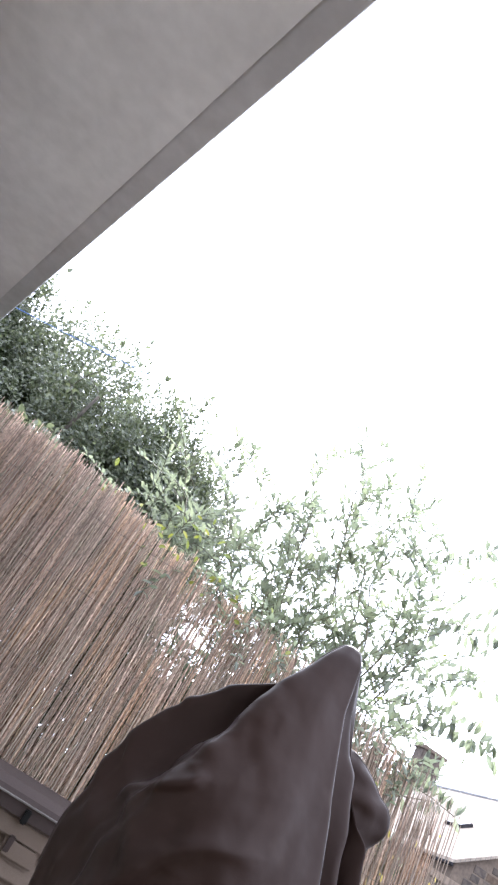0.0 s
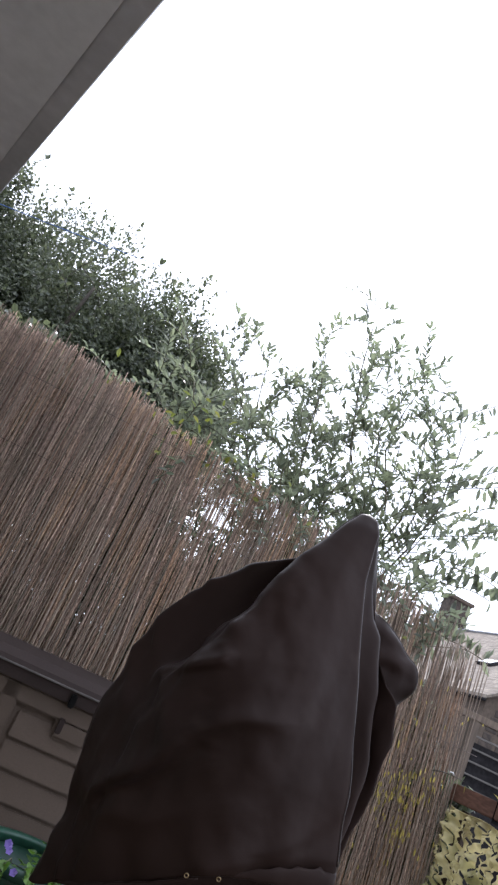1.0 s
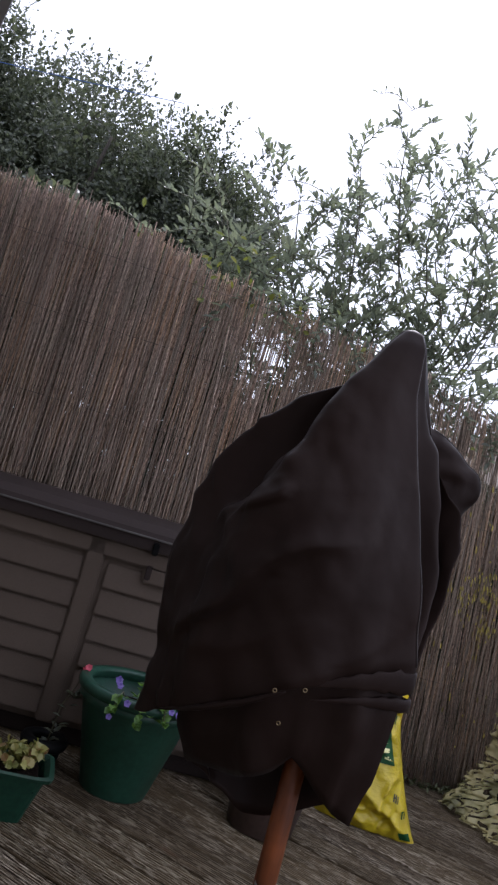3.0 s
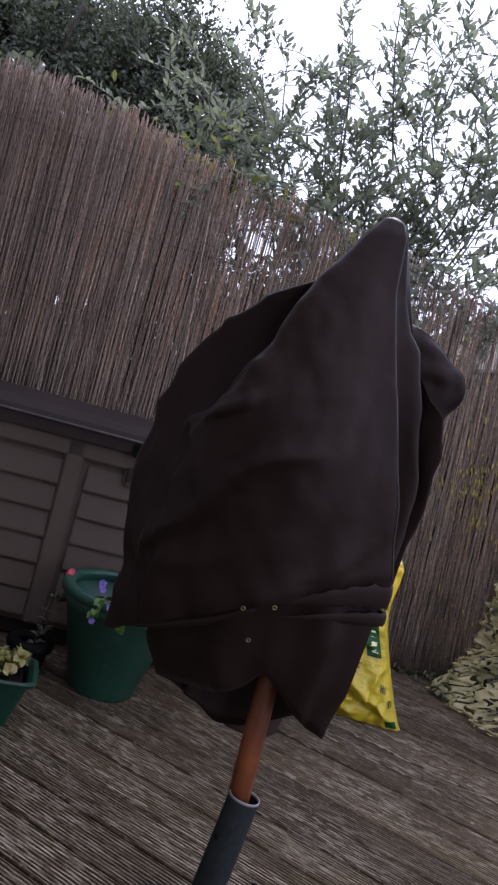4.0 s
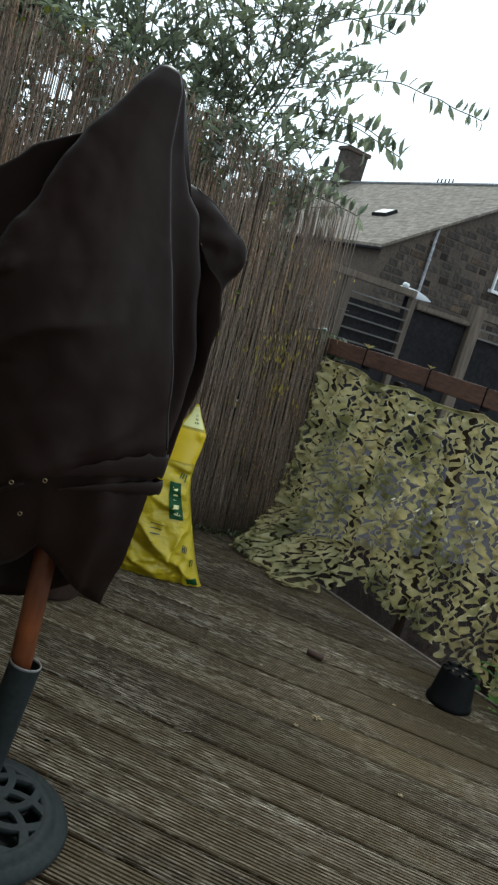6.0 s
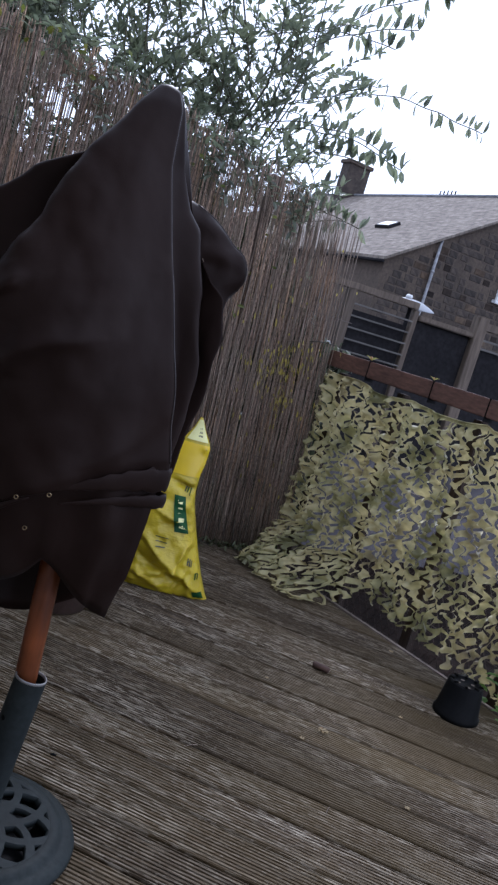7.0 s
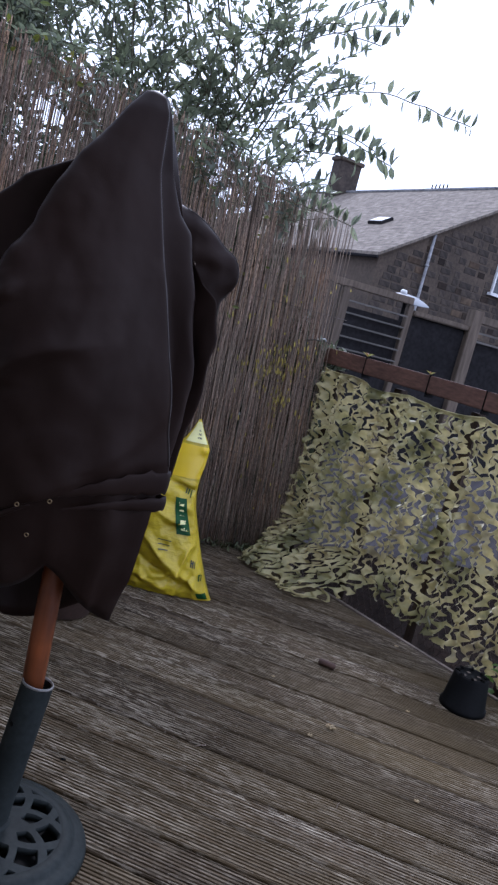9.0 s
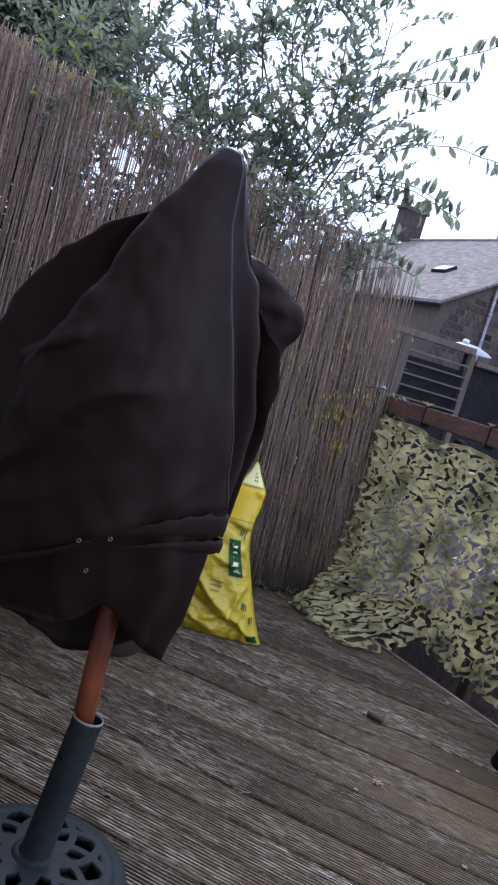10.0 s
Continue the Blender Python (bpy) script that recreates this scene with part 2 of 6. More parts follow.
M_BAGINK = surface("dark_print", (0.02, 0.03, 0.02), (0.04, 0.05, 0.035), 0.4, 20, bump=0)
M_BAGPALE = surface("pale_yellow_print", (0.7, 0.66, 0.25), (0.8, 0.76, 0.34), 0.35, 20, coarse=6, bump=0)
M_RAIL = surface("red_brown_timber", (0.1, 0.046, 0.03), (0.2, 0.1, 0.066), 0.7, 10, (3, 3, 10), 3, 0.35, 0.3, vary=0.25)
M_POST = surface("grey_brown_timber", (0.09, 0.066, 0.048), (0.17, 0.13, 0.098), 0.8, 12, (6, 6, 0.6), 3, 0.3, 0.3, vary=0.2)
# the post timber darkened: shade behind the net and below the boards as colour
M_SHADEPOST = surface("shade_dark_timber", (0.035, 0.024, 0.018), (0.075, 0.052, 0.04), 0.85, 12, (6, 6, 0.6), 3, 0.3, 0.3, vary=0.2, specular=0.2)
M_SLAT = surface("pale_slat_timber", (0.1, 0.09, 0.082), (0.17, 0.155, 0.14), 0.75, 12, (1, 1, 8), 3, 0.3, 0.3, vary=0.2)
M_FELT = surface("black_felt_panel", (0.017, 0.016, 0.017), (0.03, 0.028, 0.03), 0.95, 50, coarse=3, bump=0.2, specular=0.1)
M_CONCRETE = surface("grey_concrete_board", (0.1, 0.092, 0.097), (0.165, 0.152, 0.16), 0.9, 14, coarse=3, coarse_amount=0.5, bump=0.4, vary=0.1, specular=0.1)
M_STONE = surface("brown_sandstone", (0.028, 0.021, 0.017), (0.072, 0.054, 0.042), 0.9, 6, coarse=1.1, coarse_amount=0.4, bump=0.6, vary=0.4, bump_distance=0.02)
M_MORTAR = surface("stone_mortar", (0.066, 0.048, 0.036), (0.108, 0.081, 0.06), 0.95, 10, coarse=0.6, coarse_amount=0.4, bump=0.4, bump_distance=0.01)
M_LEAD = surface("grey_lead", (0.2, 0.2, 0.21), (0.33, 0.33, 0.34), 0.6, 8)
M_WHITE = surface("white_paint", (0.6, 0.6, 0.6), (0.74, 0.74, 0.73), 0.4, 14, coarse=3, coarse_amount=0.15, bump=0.05)
M_DISH = surface("weathered_white_enamel", (0.15, 0.158, 0.17), (0.21, 0.22, 0.235), 0.5, 9, coarse=3, coarse_amount=0.2, bump=0.05)
M_GLASS = surface("dark_window_glass", (0.03, 0.035, 0.04), (0.05, 0.055, 0.06), 0.06, 2, bump=0)
M_TERRACOTTA = surface("terracotta", (0.28, 0.075, 0.03), (0.4, 0.13, 0.055), 0.75, 18)
M_BARK = surface("bark", (0.03, 0.025, 0.02), (0.1, 0.085, 0.065), 0.9, 20, (4, 4, 0.6), bump=0.7, bump_distance=0.006)
M_TWIG = surface("green_brown_twig", (0.05, 0.045, 0.025), (0.12, 0.11, 0.06), 0.7, 30)
# leaf green lightened and greyed, so a veil of glare is part of the colour
M_BAY = island_leaf("veiled_bay_leaf", [(0.115, 0.128, 0.11), (0.155, 0.175, 0.145), (0.195, 0.218, 0.175), (0.245, 0.268, 0.205)], 0.28, 0.6)
M_IVY = island_leaf("dark_tree_leaf", [(0.06, 0.07, 0.052), (0.095, 0.11, 0.076), (0.15, 0.165, 0.11)], 0.28, 0.45)
# bright yellow with the sunlight put into the leaf colour
M_SUNLIT_SLIT = island_leaf("sunlit_slit_leaf", [(0.24, 0.2, 0.06), (0.46, 0.37, 0.09), (0.62, 0.5, 0.15)])
M_CREEPER = island_leaf("creeper_leaf", [(0.12, 0.15, 0.035), (0.19, 0.21, 0.05), (0.26, 0.25, 0.05)])
M_VIOLALEAF = island_leaf("viola_leaf", [(0.05, 0.11, 0.02), (0.1, 0.2, 0.035), (0.15, 0.27, 0.05)])
M_WEED = island_leaf("grey_green_weed", [(0.05, 0.06, 0.025), (0.09, 0.1, 0.045), (0.14, 0.14, 0.07)], 0.6, 0.3)
M_LETTUCE = island_leaf("lettuce_leaf", [(0.2, 0.22, 0.06), (0.32, 0.3, 0.1), (0.24, 0.1, 0.05)], 0.45, 0.35)
M_PETAL = island_leaf("violet_petal", [(0.12, 0.07, 0.36), (0.2, 0.13, 0.5), (0.3, 0.24, 0.6)], 0.6, 0.3)
M_PINK = island_leaf("pink_petal", [(0.5, 0.05, 0.1), (0.62, 0.1, 0.15)], 0.6, 0.3)
M_BLUE = surface("blue_line", (0.04, 0.1, 0.3), (0.06, 0.16, 0.42), 0.5, 60, bump=0)
M_STUB = surface("brown_chew", (0.05, 0.024, 0.016), (0.085, 0.045, 0.03), 0.8, 60, coarse=20)
M_SOFFIT = surface("grey_soffit_paint", (0.72, 0.72, 0.74), (0.8, 0.8, 0.82), 0.7, 20, coarse=2, coarse_amount=0.15, bump=0.1)
M_GUTTER = surface("grey_gutter_plastic", (0.5, 0.5, 0.52), (0.58, 0.58, 0.6), 0.4, 20, coarse=3, coarse_amount=0.15)
M_PLASTER = surface("house_plaster", (0.3, 0.28, 0.25), (0.42, 0.4, 0.36), 0.9, 60, coarse=1.5, bump=0.5)


def slate_material():
    """Grey slates in courses, with lichen blotches."""
    m, n, l, b = nodes_of("slate_roof")
    co, br = n.new("ShaderNodeTexCoord"), n.new("ShaderNodeTexBrick")
    l.new(co.outputs["UV"], br.inputs["Vector"])
    br.inputs["Scale"].default_value = 1.0
    br.inputs["Brick Width"].default_value, br.inputs["Row Height"].default_value = 0.33, 0.19
    br.inputs["Mortar Size"].default_value = 0.012
    for key, c in (("Color1", (0.155, 0.132, 0.11)), ("Color2", (0.22, 0.19, 0.16)), ("Mortar", (0.1, 0.092, 0.083))):
        br.inputs[key].default_value = (*c, 1)
    col = mixed(n, l, 0.65, br.outputs["Color"], ramp(n, l, noise_of(n, l, 3.5, (1, 1, 2), 10), [(0.35, (0.55, 0.52, 0.5)), (0.65, (1.3, 1.28, 1.25))]), "MULTIPLY")
    l.new(col, b.inputs["Base Color"])
    b.inputs["Roughness"].default_value = 0.9
    b.inputs["Specular IOR Level"].default_value = 0.15
    bumped(n, l, b, br.outputs["Fac"], -0.5, 0.02)
    return m


def net_material():
    """Camouflage scrim: olive, straw and brown blotches on thin cloth."""
    m, n, l, b = nodes_of("camouflage_cloth")
    col = ramp(n, l, noise_of(n, l, 5.5, (1, 1, 1), 2), [(0.34, (0.17, 0.16, 0.065)), (0.43, (0.35, 0.32, 0.14)), (0.54, (0.56, 0.49, 0.25)), (0.64, (0.46, 0.39, 0.18)), (0.74, (0.24, 0.2, 0.11))])
    col = mixed(n, l, 0.5, col, ramp(n, l, noise_of(n, l, 40), [(0.3, (0.7, 0.7, 0.7)), (0.7, (1.2, 1.2, 1.15))]), "MULTIPLY")
    l.new(col, b.inputs["Base Color"])
    b.inputs["Roughness"].default_value = 0.38
    tr, ad = n.new("ShaderNodeBsdfTranslucent"), n.new("ShaderNodeMixShader")
    l.new(col, tr.inputs["Color"])
    ad.inputs["Fac"].default_value = 0.4
    l.new(b.outputs["BSDF"], ad.inputs[1])
    l.new(tr.outputs["BSDF"], ad.inputs[2])
    l.new(ad.outputs["Shader"], n["Material Output"].inputs["Surface"])
    return m


def stonework_material():
    """Sandstone blocks, each of its own tint, sooty in places."""
    m, n, l, b = nodes_of("coursed_sandstone")
    geo = n.new("ShaderNodeNewGeometry")
    col = ramp(n, l, geo.outputs["Random Per Island"], [(0, (0.022, 0.017, 0.015)), (0.4, (0.048, 0.036, 0.028)), (0.75, (0.085, 0.062, 0.045)), (1, (0.12, 0.092, 0.068))])
    grit = noise_of(n, l, 6, (1, 1, 1), 6)
    col = mixed(n, l, 0.8, col, ramp(n, l, grit, [(0.3, (0.6, 0.58, 0.56)), (0.7, (1.3, 1.28, 1.25))]), "MULTIPLY")
    col = mixed(n, l, 0.8, col, ramp(n, l, noise_of(n, l, 0.8, (1, 1, 1), 4), [(0.35, (0.5, 0.5, 0.52)), (0.6, (1.15, 1.1, 1.05))]), "MULTIPLY")
    l.new(col, b.inputs["Base Color"])
    b.inputs["Roughness"].default_value = 0.9
    b.inputs["Specular IOR Level"].default_value = 0.2
    bumped(n, l, b, grit, 0.6, 0.02)
    return m


M_SLATE, M_NET, M_STONEWORK = slate_material(), net_material(), stonework_material()


# ---- building helpers ----
def mesh_of(name, verts, faces, material, smooth=True):
    me = bpy.data.meshes.new(name)
    me.from_pydata([tuple(v) for v in verts], [], faces)
    me.materials.append(material)
    me.update()
    if smooth:
        me.polygons.foreach_set("use_smooth", [True] * len(me.polygons))
    return me


def put(name, me, parent=None, label="", at=None):
    ob = new(name, me)
    if parent is not None:
        ob.parent = parent
    if at is not None:
        ob.matrix_basis = at
    if label:
        tagged(ob, label)
    return ob


def thing(name, label, category, at=None, group="", kind=""):
    ob = new(name)
    ob.empty_display_size = 0.1
    if at is not None:
        ob.matrix_basis = at
    return tagged(ob, label, category, group, kind)


def bm_mesh(bm, name, material, smooth=False):
    me = bpy.data.meshes.new(name)
    bm.to_mesh(me)
    bm.free()
    me.materials.append(material)
    if smooth:
        me.polygons.foreach_set("use_smooth", [True] * len(me.polygons))
    return me


def box_mesh(name, size, material, bevel=0.004, at=(0, 0, 0), turn=0.0):
    bm = bmesh.new()
    bmesh.ops.create_cube(bm, size=1)
    bmesh.ops.scale(bm, vec=size, verts=bm.verts)
    if bevel:
        bmesh.ops.bevel(bm, geom=bm.edges[:], offset=bevel, segments=2, affect="EDGES")
    bmesh.ops.transform(bm, matrix=pose(*at, 0, 0, turn), verts=bm.verts)
    return bm_mesh(bm, name, material)


def lathe(name, profile, material, sides=40, smooth=True):
    """A turned body from (radius, height) pairs; first and last rings stay open unless their radius is 0."""
    verts, faces = [], []
    for r, z in profile:
        for k in range(sides):
            a = 2 * math.pi * k / sides
            verts.append((r * math.cos(a), r * math.sin(a), z))
    for i in range(len(profile) - 1):
        for k in range(sides):
            j = (k + 1) % sides
            faces.append((i * sides + k, i * sides + j, (i + 1) * sides + j, (i + 1) * sides + k))
    return mesh_of(name, verts, faces, material, smooth)


def tube_data(points, radii, sides=6, base=0):
    """Vertices and faces of a tube along points."""
    verts, faces = [], []
    pts = [Vector(p) for p in points]
    for i, p in enumerate(pts):
        d = (pts[min(i + 1, len(pts) - 1)] - pts[max(i - 1, 0)]).normalized()
        side = d.cross(Vector((0.31, 0.17, 0.93)) if abs(d.z) < 0.9 else Vector((1, 0, 0))).normalized()
        up = side.cross(d)
        r = radii[i] if isinstance(radii, (list, tuple)) else radii
        for k in range(sides):
            a = 2 * math.pi * k / sides
            verts.append(p + side * (r * math.cos(a)) + up * (r * math.sin(a)))
    for i in range(len(pts) - 1):
        for k in range(sides):
            j = (k + 1) % sides
            faces.append((base + i * sides + k, base + i * sides + j, base + (i + 1) * sides + j, base + (i + 1) * sides + k))
    faces.append(tuple(base + k for k in reversed(range(sides))))
    faces.append(tuple(base + (len(pts) - 1) * sides + k for k in range(sides)))
    return verts, faces


def tube_mesh(name, points, radii, material, sides=6):
    v, f = tube_data(points, radii, sides)
    return mesh_of(name, v, f, material)


class Pile:
    """Many pieces gathered into one mesh."""

    def __init__(self):
        self.v, self.f = [], []

    def add(self, verts, faces):
        b = len(self.v)
        self.v.extend(verts)
        self.f.extend(tuple(i + b for i in f) for f in faces)

    def tube(self, points, radii, sides=5):
        v, f = tube_data(points, radii, sides)
        self.add(v, f)

    def leaf(self, place, along, up, length, width, fold=0.25):
        """A pointed leaf from place, folded a little along its rib."""
        d = Vector(along).normalized()
        s = d.cross(Vector(up))
        if s.length < 1e-4:
            s = d.cross(Vector((1, 0, 0)))
        s.normalize()
        n = s.cross(d)
        p, w = Vector(place), width / 2
        self.add([p, p + d * length * 0.3 + s * w * 0.95 + n * w * fold, p + d * length * 0.68 + s * w * 0.9 + n * w * fold, p + d * length - n * length * 0.08,
                  p + d * length * 0.68 - s * w * 0.9 + n * w * fold, p + d * length * 0.3 - s * w * 0.95 + n * w * fold, p + d * length * 0.5],
                 [(0, 6, 2, 1), (6, 3, 2), (0, 5, 4, 6), (6, 4, 3)])

    def mesh(self, name, material, smooth=False):
        return mesh_of(name, self.v, self.f, material, smooth)


def curve_at(table, x):
    return float(np.interp(x, [a for a, _ in table], [b for _, b in table]))


rnd = random.Random(7)


# ---- ground, deck edge ----
FD = Vector((math.cos(radians(36)), math.sin(radians(36)), 0))      # along the reed fence, towards its open end
FN = Vector((FD.y, -FD.x, 0))                                       # from the fence towards the deck
FE = Vector((0.02, 3.675, 0))                                       # open end of the fence
ND = Vector((math.cos(radians(-40)), math.sin(radians(-40)), 0))    # along the netted fence
NN = Vector((-0.643, -0.766, 0))                                    # from it towards the deck
HN = Vector((0.545, 0.839, 0))                                      # from the house wall outwards
HD = Vector((0.839, -0.545, 0))                                     # along the house wall
EAVE, WALL = 0.182, -0.42                                            # distances of eave edge and wall along HN


def edge_x(y):
    return 0.431 + (3.176 - y) / 0.74


def deck_left(y):
    return max(0.02 + (y - 3.675) / 0.7265, (WALL - 0.839 * y) / 0.545)


ground_me = mesh_of("ground", [(-300, -300, -0.13), (300, -300, -0.13), (300, 300, -0.13), (-300, 300, -0.13)], [(0, 1, 2, 3)], M_GROUND)
tagged(put("ground", ground_me), "dark rough bare ground under and around the deck", "ground", kind="structure")

border = thing("soil_border", "strip of soil with dead stems beside the deck, shade painted into its dark colour", "soil", kind="structure")
bm = bmesh.new()
bmesh.ops.create_grid(bm, x_segments=70, y_segments=36, size=1)
for v in bm.verts:
    x, y = v.co.x * 2.2, v.co.y * 0.9
    p = Vector((0.82, 2.93, 0)) + Vector((0.804, -0.595, 0)) * x + Vector((0.595, 0.804, 0)) * (y + 0.91)
    v.co = Vector((p.x, p.y, -0.07 + 0.03 * noise.noise(p * 9) + 0.012 * noise.noise(p * 40)))
put("soil", bm_mesh(bm, "soil", M_SOIL, True), border)
for k in range(16):
    a, r = rnd.uniform(0, 6.3), rnd.uniform(0.05, 0.2)
    x = rnd.uniform(0.45, 1.5)
    p = Vector((x, 3.2 - 0.74 * (x - 0.43) + rnd.uniform(0.02, 0.25), -0.035))
    q = p + Vector((math.cos(a) * r, math.sin(a) * r, rnd.uniform(0.0, 0.05)))
    put("dead_stem", tube_mesh("dead_stem", [p, p.lerp(q, 0.5) + Vector((0, 0, 0.01)), q], 0.0022, M_TWIG, 5), border)

trim = thing("deck_trim", "weathered timber edging strip along the deck end", "deck trim", kind="structure")
tdir = Vector((0.804, -0.595, 0))
for k in range(3):
    a = Vector((0.12, 3.406, 0)) + tdir * (k * 1.0)
    put("edging_board", box_mesh("edging_board", (0.995, 0.022, 0.1), M_POST, 0.003), trim,
        at=Matrix.Translation(a + tdir * 0.5 + Vector((0.008, 0.011, -0.046))) @ pose(0, 0, 0, 0, 0, -36.5))

# ---- our own house behind the camera: wall and overhanging eave ----
house_side = thing("wall_house", "pale plastered house wall behind the deck", "wall", kind="structure")
put("plaster_wall", box_mesh("plaster_wall", (9, 0.25, 2.6), M_PLASTER, 0.004), house_side,
    at=Matrix.Translation(HN * (WALL - 0.125) + HD * 0.6 + Vector((0, 0, 1.17))) @ pose(0, 0, 0, 0, 0, -33))
eave = thing("roof_eave", "grey painted soffit and gutter of the overhanging roof", "eave", kind="structure")
put("soffit", box_mesh("soffit", (9, 0.68, 0.02), M_SOFFIT, 0.002), eave,
    at=Matrix.Translation(HN * (EAVE - 0.345) + HD * 0.6 + Vector((0, 0, 2.36))) @ pose(0, 0, 0, 0, 0, -33))
put("fascia", box_mesh("fascia", (9, 0.022, 0.16), M_SOFFIT, 0.002), eave,
    at=Matrix.Translation(HN * (EAVE - 0.035) + HD * 0.6 + Vector((0, 0, 2.455))) @ pose(0, 0, 0, 0, 0, -33))
gp = [(-0.038, 0.05), (-0.038, -0.068), (-0.034, -0.073), (0.034, -0.073), (0.038, -0.068), (0.038, 0.05)]
gp = gp + [(x * 0.93, y * 0.95) for x, y in reversed(gp)]
gv, gf = [], []
for s in (-3.9, 5.1):
    for x, z in gp:
        gv.append(HD * s + HN * (EAVE + 0.03 + x) + Vector((0, 0, 2.44 + z)))
for k in range(len(gp)):
    j = (k + 1) % len(gp)
    gf.append((k, j, len(gp) + j, len(gp) + k))
gf += [tuple(range(len(gp))), tuple(range(len(gp), 2 * len(gp)))]
put("gutter", mesh_of("gutter", gv, gf, M_GUTTER, False), eave, "pale grey box gutter")
roof_me = box_mesh("roof_slope", (9, 3.2, 0.05), M_SLATE, 0.004)
put("roof_slope", roof_me, eave, at=Matrix.Translation(HN * (EAVE - 1.35) + HD * 0.6 + Vector((0, 0, 3.33))) @ pose(0, 0, 0, 0, 0, -33) @ pose(0, 0, 0, -32, 0, 0))


# ---- parasol ----
PC = Vector((0.02, 1.225, 0))
PU, PW = Vector((0.91, 0.41, 0)), Vector((-0.41, 0.91, 0))


def pp(u, w, z):
    return PC + PU * u + PW * w + Vector((0, 0, z))


# lines down the canopy: (height, across, away)
CANOPY = {
    "right_ridge": [(1.364, -0.008, -0.006), (1.342, 0.003, -0.018), (1.25, 0.011, -0.035), (1.12, 0.047, -0.055), (0.95, 0.096, -0.07), (0.85, 0.122, -0.08), (0.757, 0.15, -0.085)],
    "front": [(1.368, -0.028, -0.006), (1.345, -0.028, -0.024), (1.25, -0.045, -0.06), (1.12, -0.055, -0.1), (1.0, -0.06, -0.14), (0.93, -0.065, -0.15), (0.8, -0.065, -0.142), (0.66, -0.07, -0.14)],
    "front_left": [(1.368, -0.036, -0.004), (1.34, -0.058, -0.022), (1.25, -0.112, -0.05), (1.12, -0.165, -0.09), (1.0, -0.235, -0.122), (0.85, -0.262, -0.122), (0.575, -0.235, -0.088)],
    "left_valley": [(1.368, -0.038, -0.002), (1.34, -0.056, -0.004), (1.25, -0.1, 0.012), (1.12, -0.16, 0.014), (1.02, -0.225, 0.002), (0.93, -0.275, -0.025), (0.85, -0.287, -0.05), (0.7, -0.3, -0.05), (0.555, -0.3, -0.045)],
    "wing": [(1.368, -0.04, 0.0), (1.335, -0.064, 0.0), (1.24, -0.11, 0.0), (1.19, -0.2, 0.01), (1.1, -0.29, 0.03), (0.93, -0.342, 0.02), (0.78, -0.336, 0.0), (0.54, -0.328, 0.0)],
    "back_left": [(1.368, -0.036, 0.004), (1.335, -0.055, 0.02), (1.24, -0.09, 0.05), (1.16, -0.18, 0.09), (1.0, -0.26, 0.14), (0.8, -0.28, 0.16), (0.6, -0.25, 0.15)],
    "back": [(1.368, -0.028, 0.007), (1.34, -0.026, 0.028), (1.24, -0.03, 0.07), (1.1, -0.03, 0.13), (0.9, -0.02, 0.17), (0.64, -0.02, 0.16)],
    "fin": [(1.366, -0.008, 0.006), (1.34, 0.008, 0.022), (1.276, 0.032, 0.045), (1.209, 0.056, 0.055), (1.15, 0.08, 0.055), (1.09, 0.13, 0.052), (1.066, 0.158, 0.05), (1.0, 0.177, 0.046), (0.905, 0.173, 0.042), (0.82, 0.158, 0.038), (0.745, 0.146, 0.025)],
    "gully": [(1.366, -0.006, 0.004), (1.34, 0.008, 0.016), (1.25, 0.03, 0.035), (1.19, 0.056, 0.06), (1.165, 0.082, 0.066), (1.065, 0.118, 0.068), (0.952, 0.138, 0.064), (0.85, 0.13, 0.058), (0.75, 0.125, 0.03)],
    "fold": [(1.366, -0.005, 0.002), (1.34, 0.008, 0.012), (1.25, 0.03, 0.035), (1.19, 0.056, 0.045), (1.165, 0.078, 0.046), (1.065, 0.112, 0.034), (0.952, 0.138, 0.024), (0.85, 0.138, 0.015), (0.757, 0.134, 0.0)],
    "valley": [(1.366, -0.005, 0.0), (1.34, 0.003, 0.004), (1.25, 0.006, 0.008), (1.12, 0.042, 0.02), (0.98, 0.084, 0.018), (0.86, 0.112, 0.008), (0.765, 0.128, -0.015)],
}
VIEW_DEPTH = 1.5


def settled(lines):
    """Lines drawn in the plane of the pole, moved to their true distance from it."""
    return {n: [(1.0 + (z - 1.0) * (1 + w / VIEW_DEPTH), u * (1 + w / VIEW_DEPTH), w) for z, u, w in pts] for n, pts in lines.items()}


CREASED = {"right_ridge", "fin", "gully", "left_valley"}


def smooth_line(pts, k):
    """k points along a polyline, rounded."""
    pts = np.array(pts, float)
    d = np.r_[0, np.cumsum(np.linalg.norm(np.diff(pts, axis=0), axis=1))]
    s = np.linspace(0, d[-1], k)
    out = np.stack([np.interp(s, d, pts[:, c]) for c in range(3)], 1)
    for _ in range(1):
        out[1:-1] = (out[:-2] + 2 * out[1:-1] + out[2:]) / 4
    return out


def cloth_scale(u, w, z, wrinkle, seed, r, rows):
    """How far folds push the cloth out from or in towards the pole."""
    q = Vector((u * 7, w * 7 + seed, z * 3))
    diag = abs(noise.noise(Vector((u * 5 - z * 2.2 + seed, z * 9 + u * 11, w * 4)))) - 0.25
    pleat = 0.12 * math.sin(w * 95 + 3 * noise.noise(Vector((u * 4, w * 4, z * 2)))) * max(0.0, min(1.0, (u - 0.03) * 12)) * (w > -0.04)
    return 1 + wrinkle * (noise.noise(q) + 0.5 * noise.noise(q * 2.7) - 0.9 * diag + 0.3 * noise.noise(q * 6) + pleat) * min(1, r / (rows * 0.2))


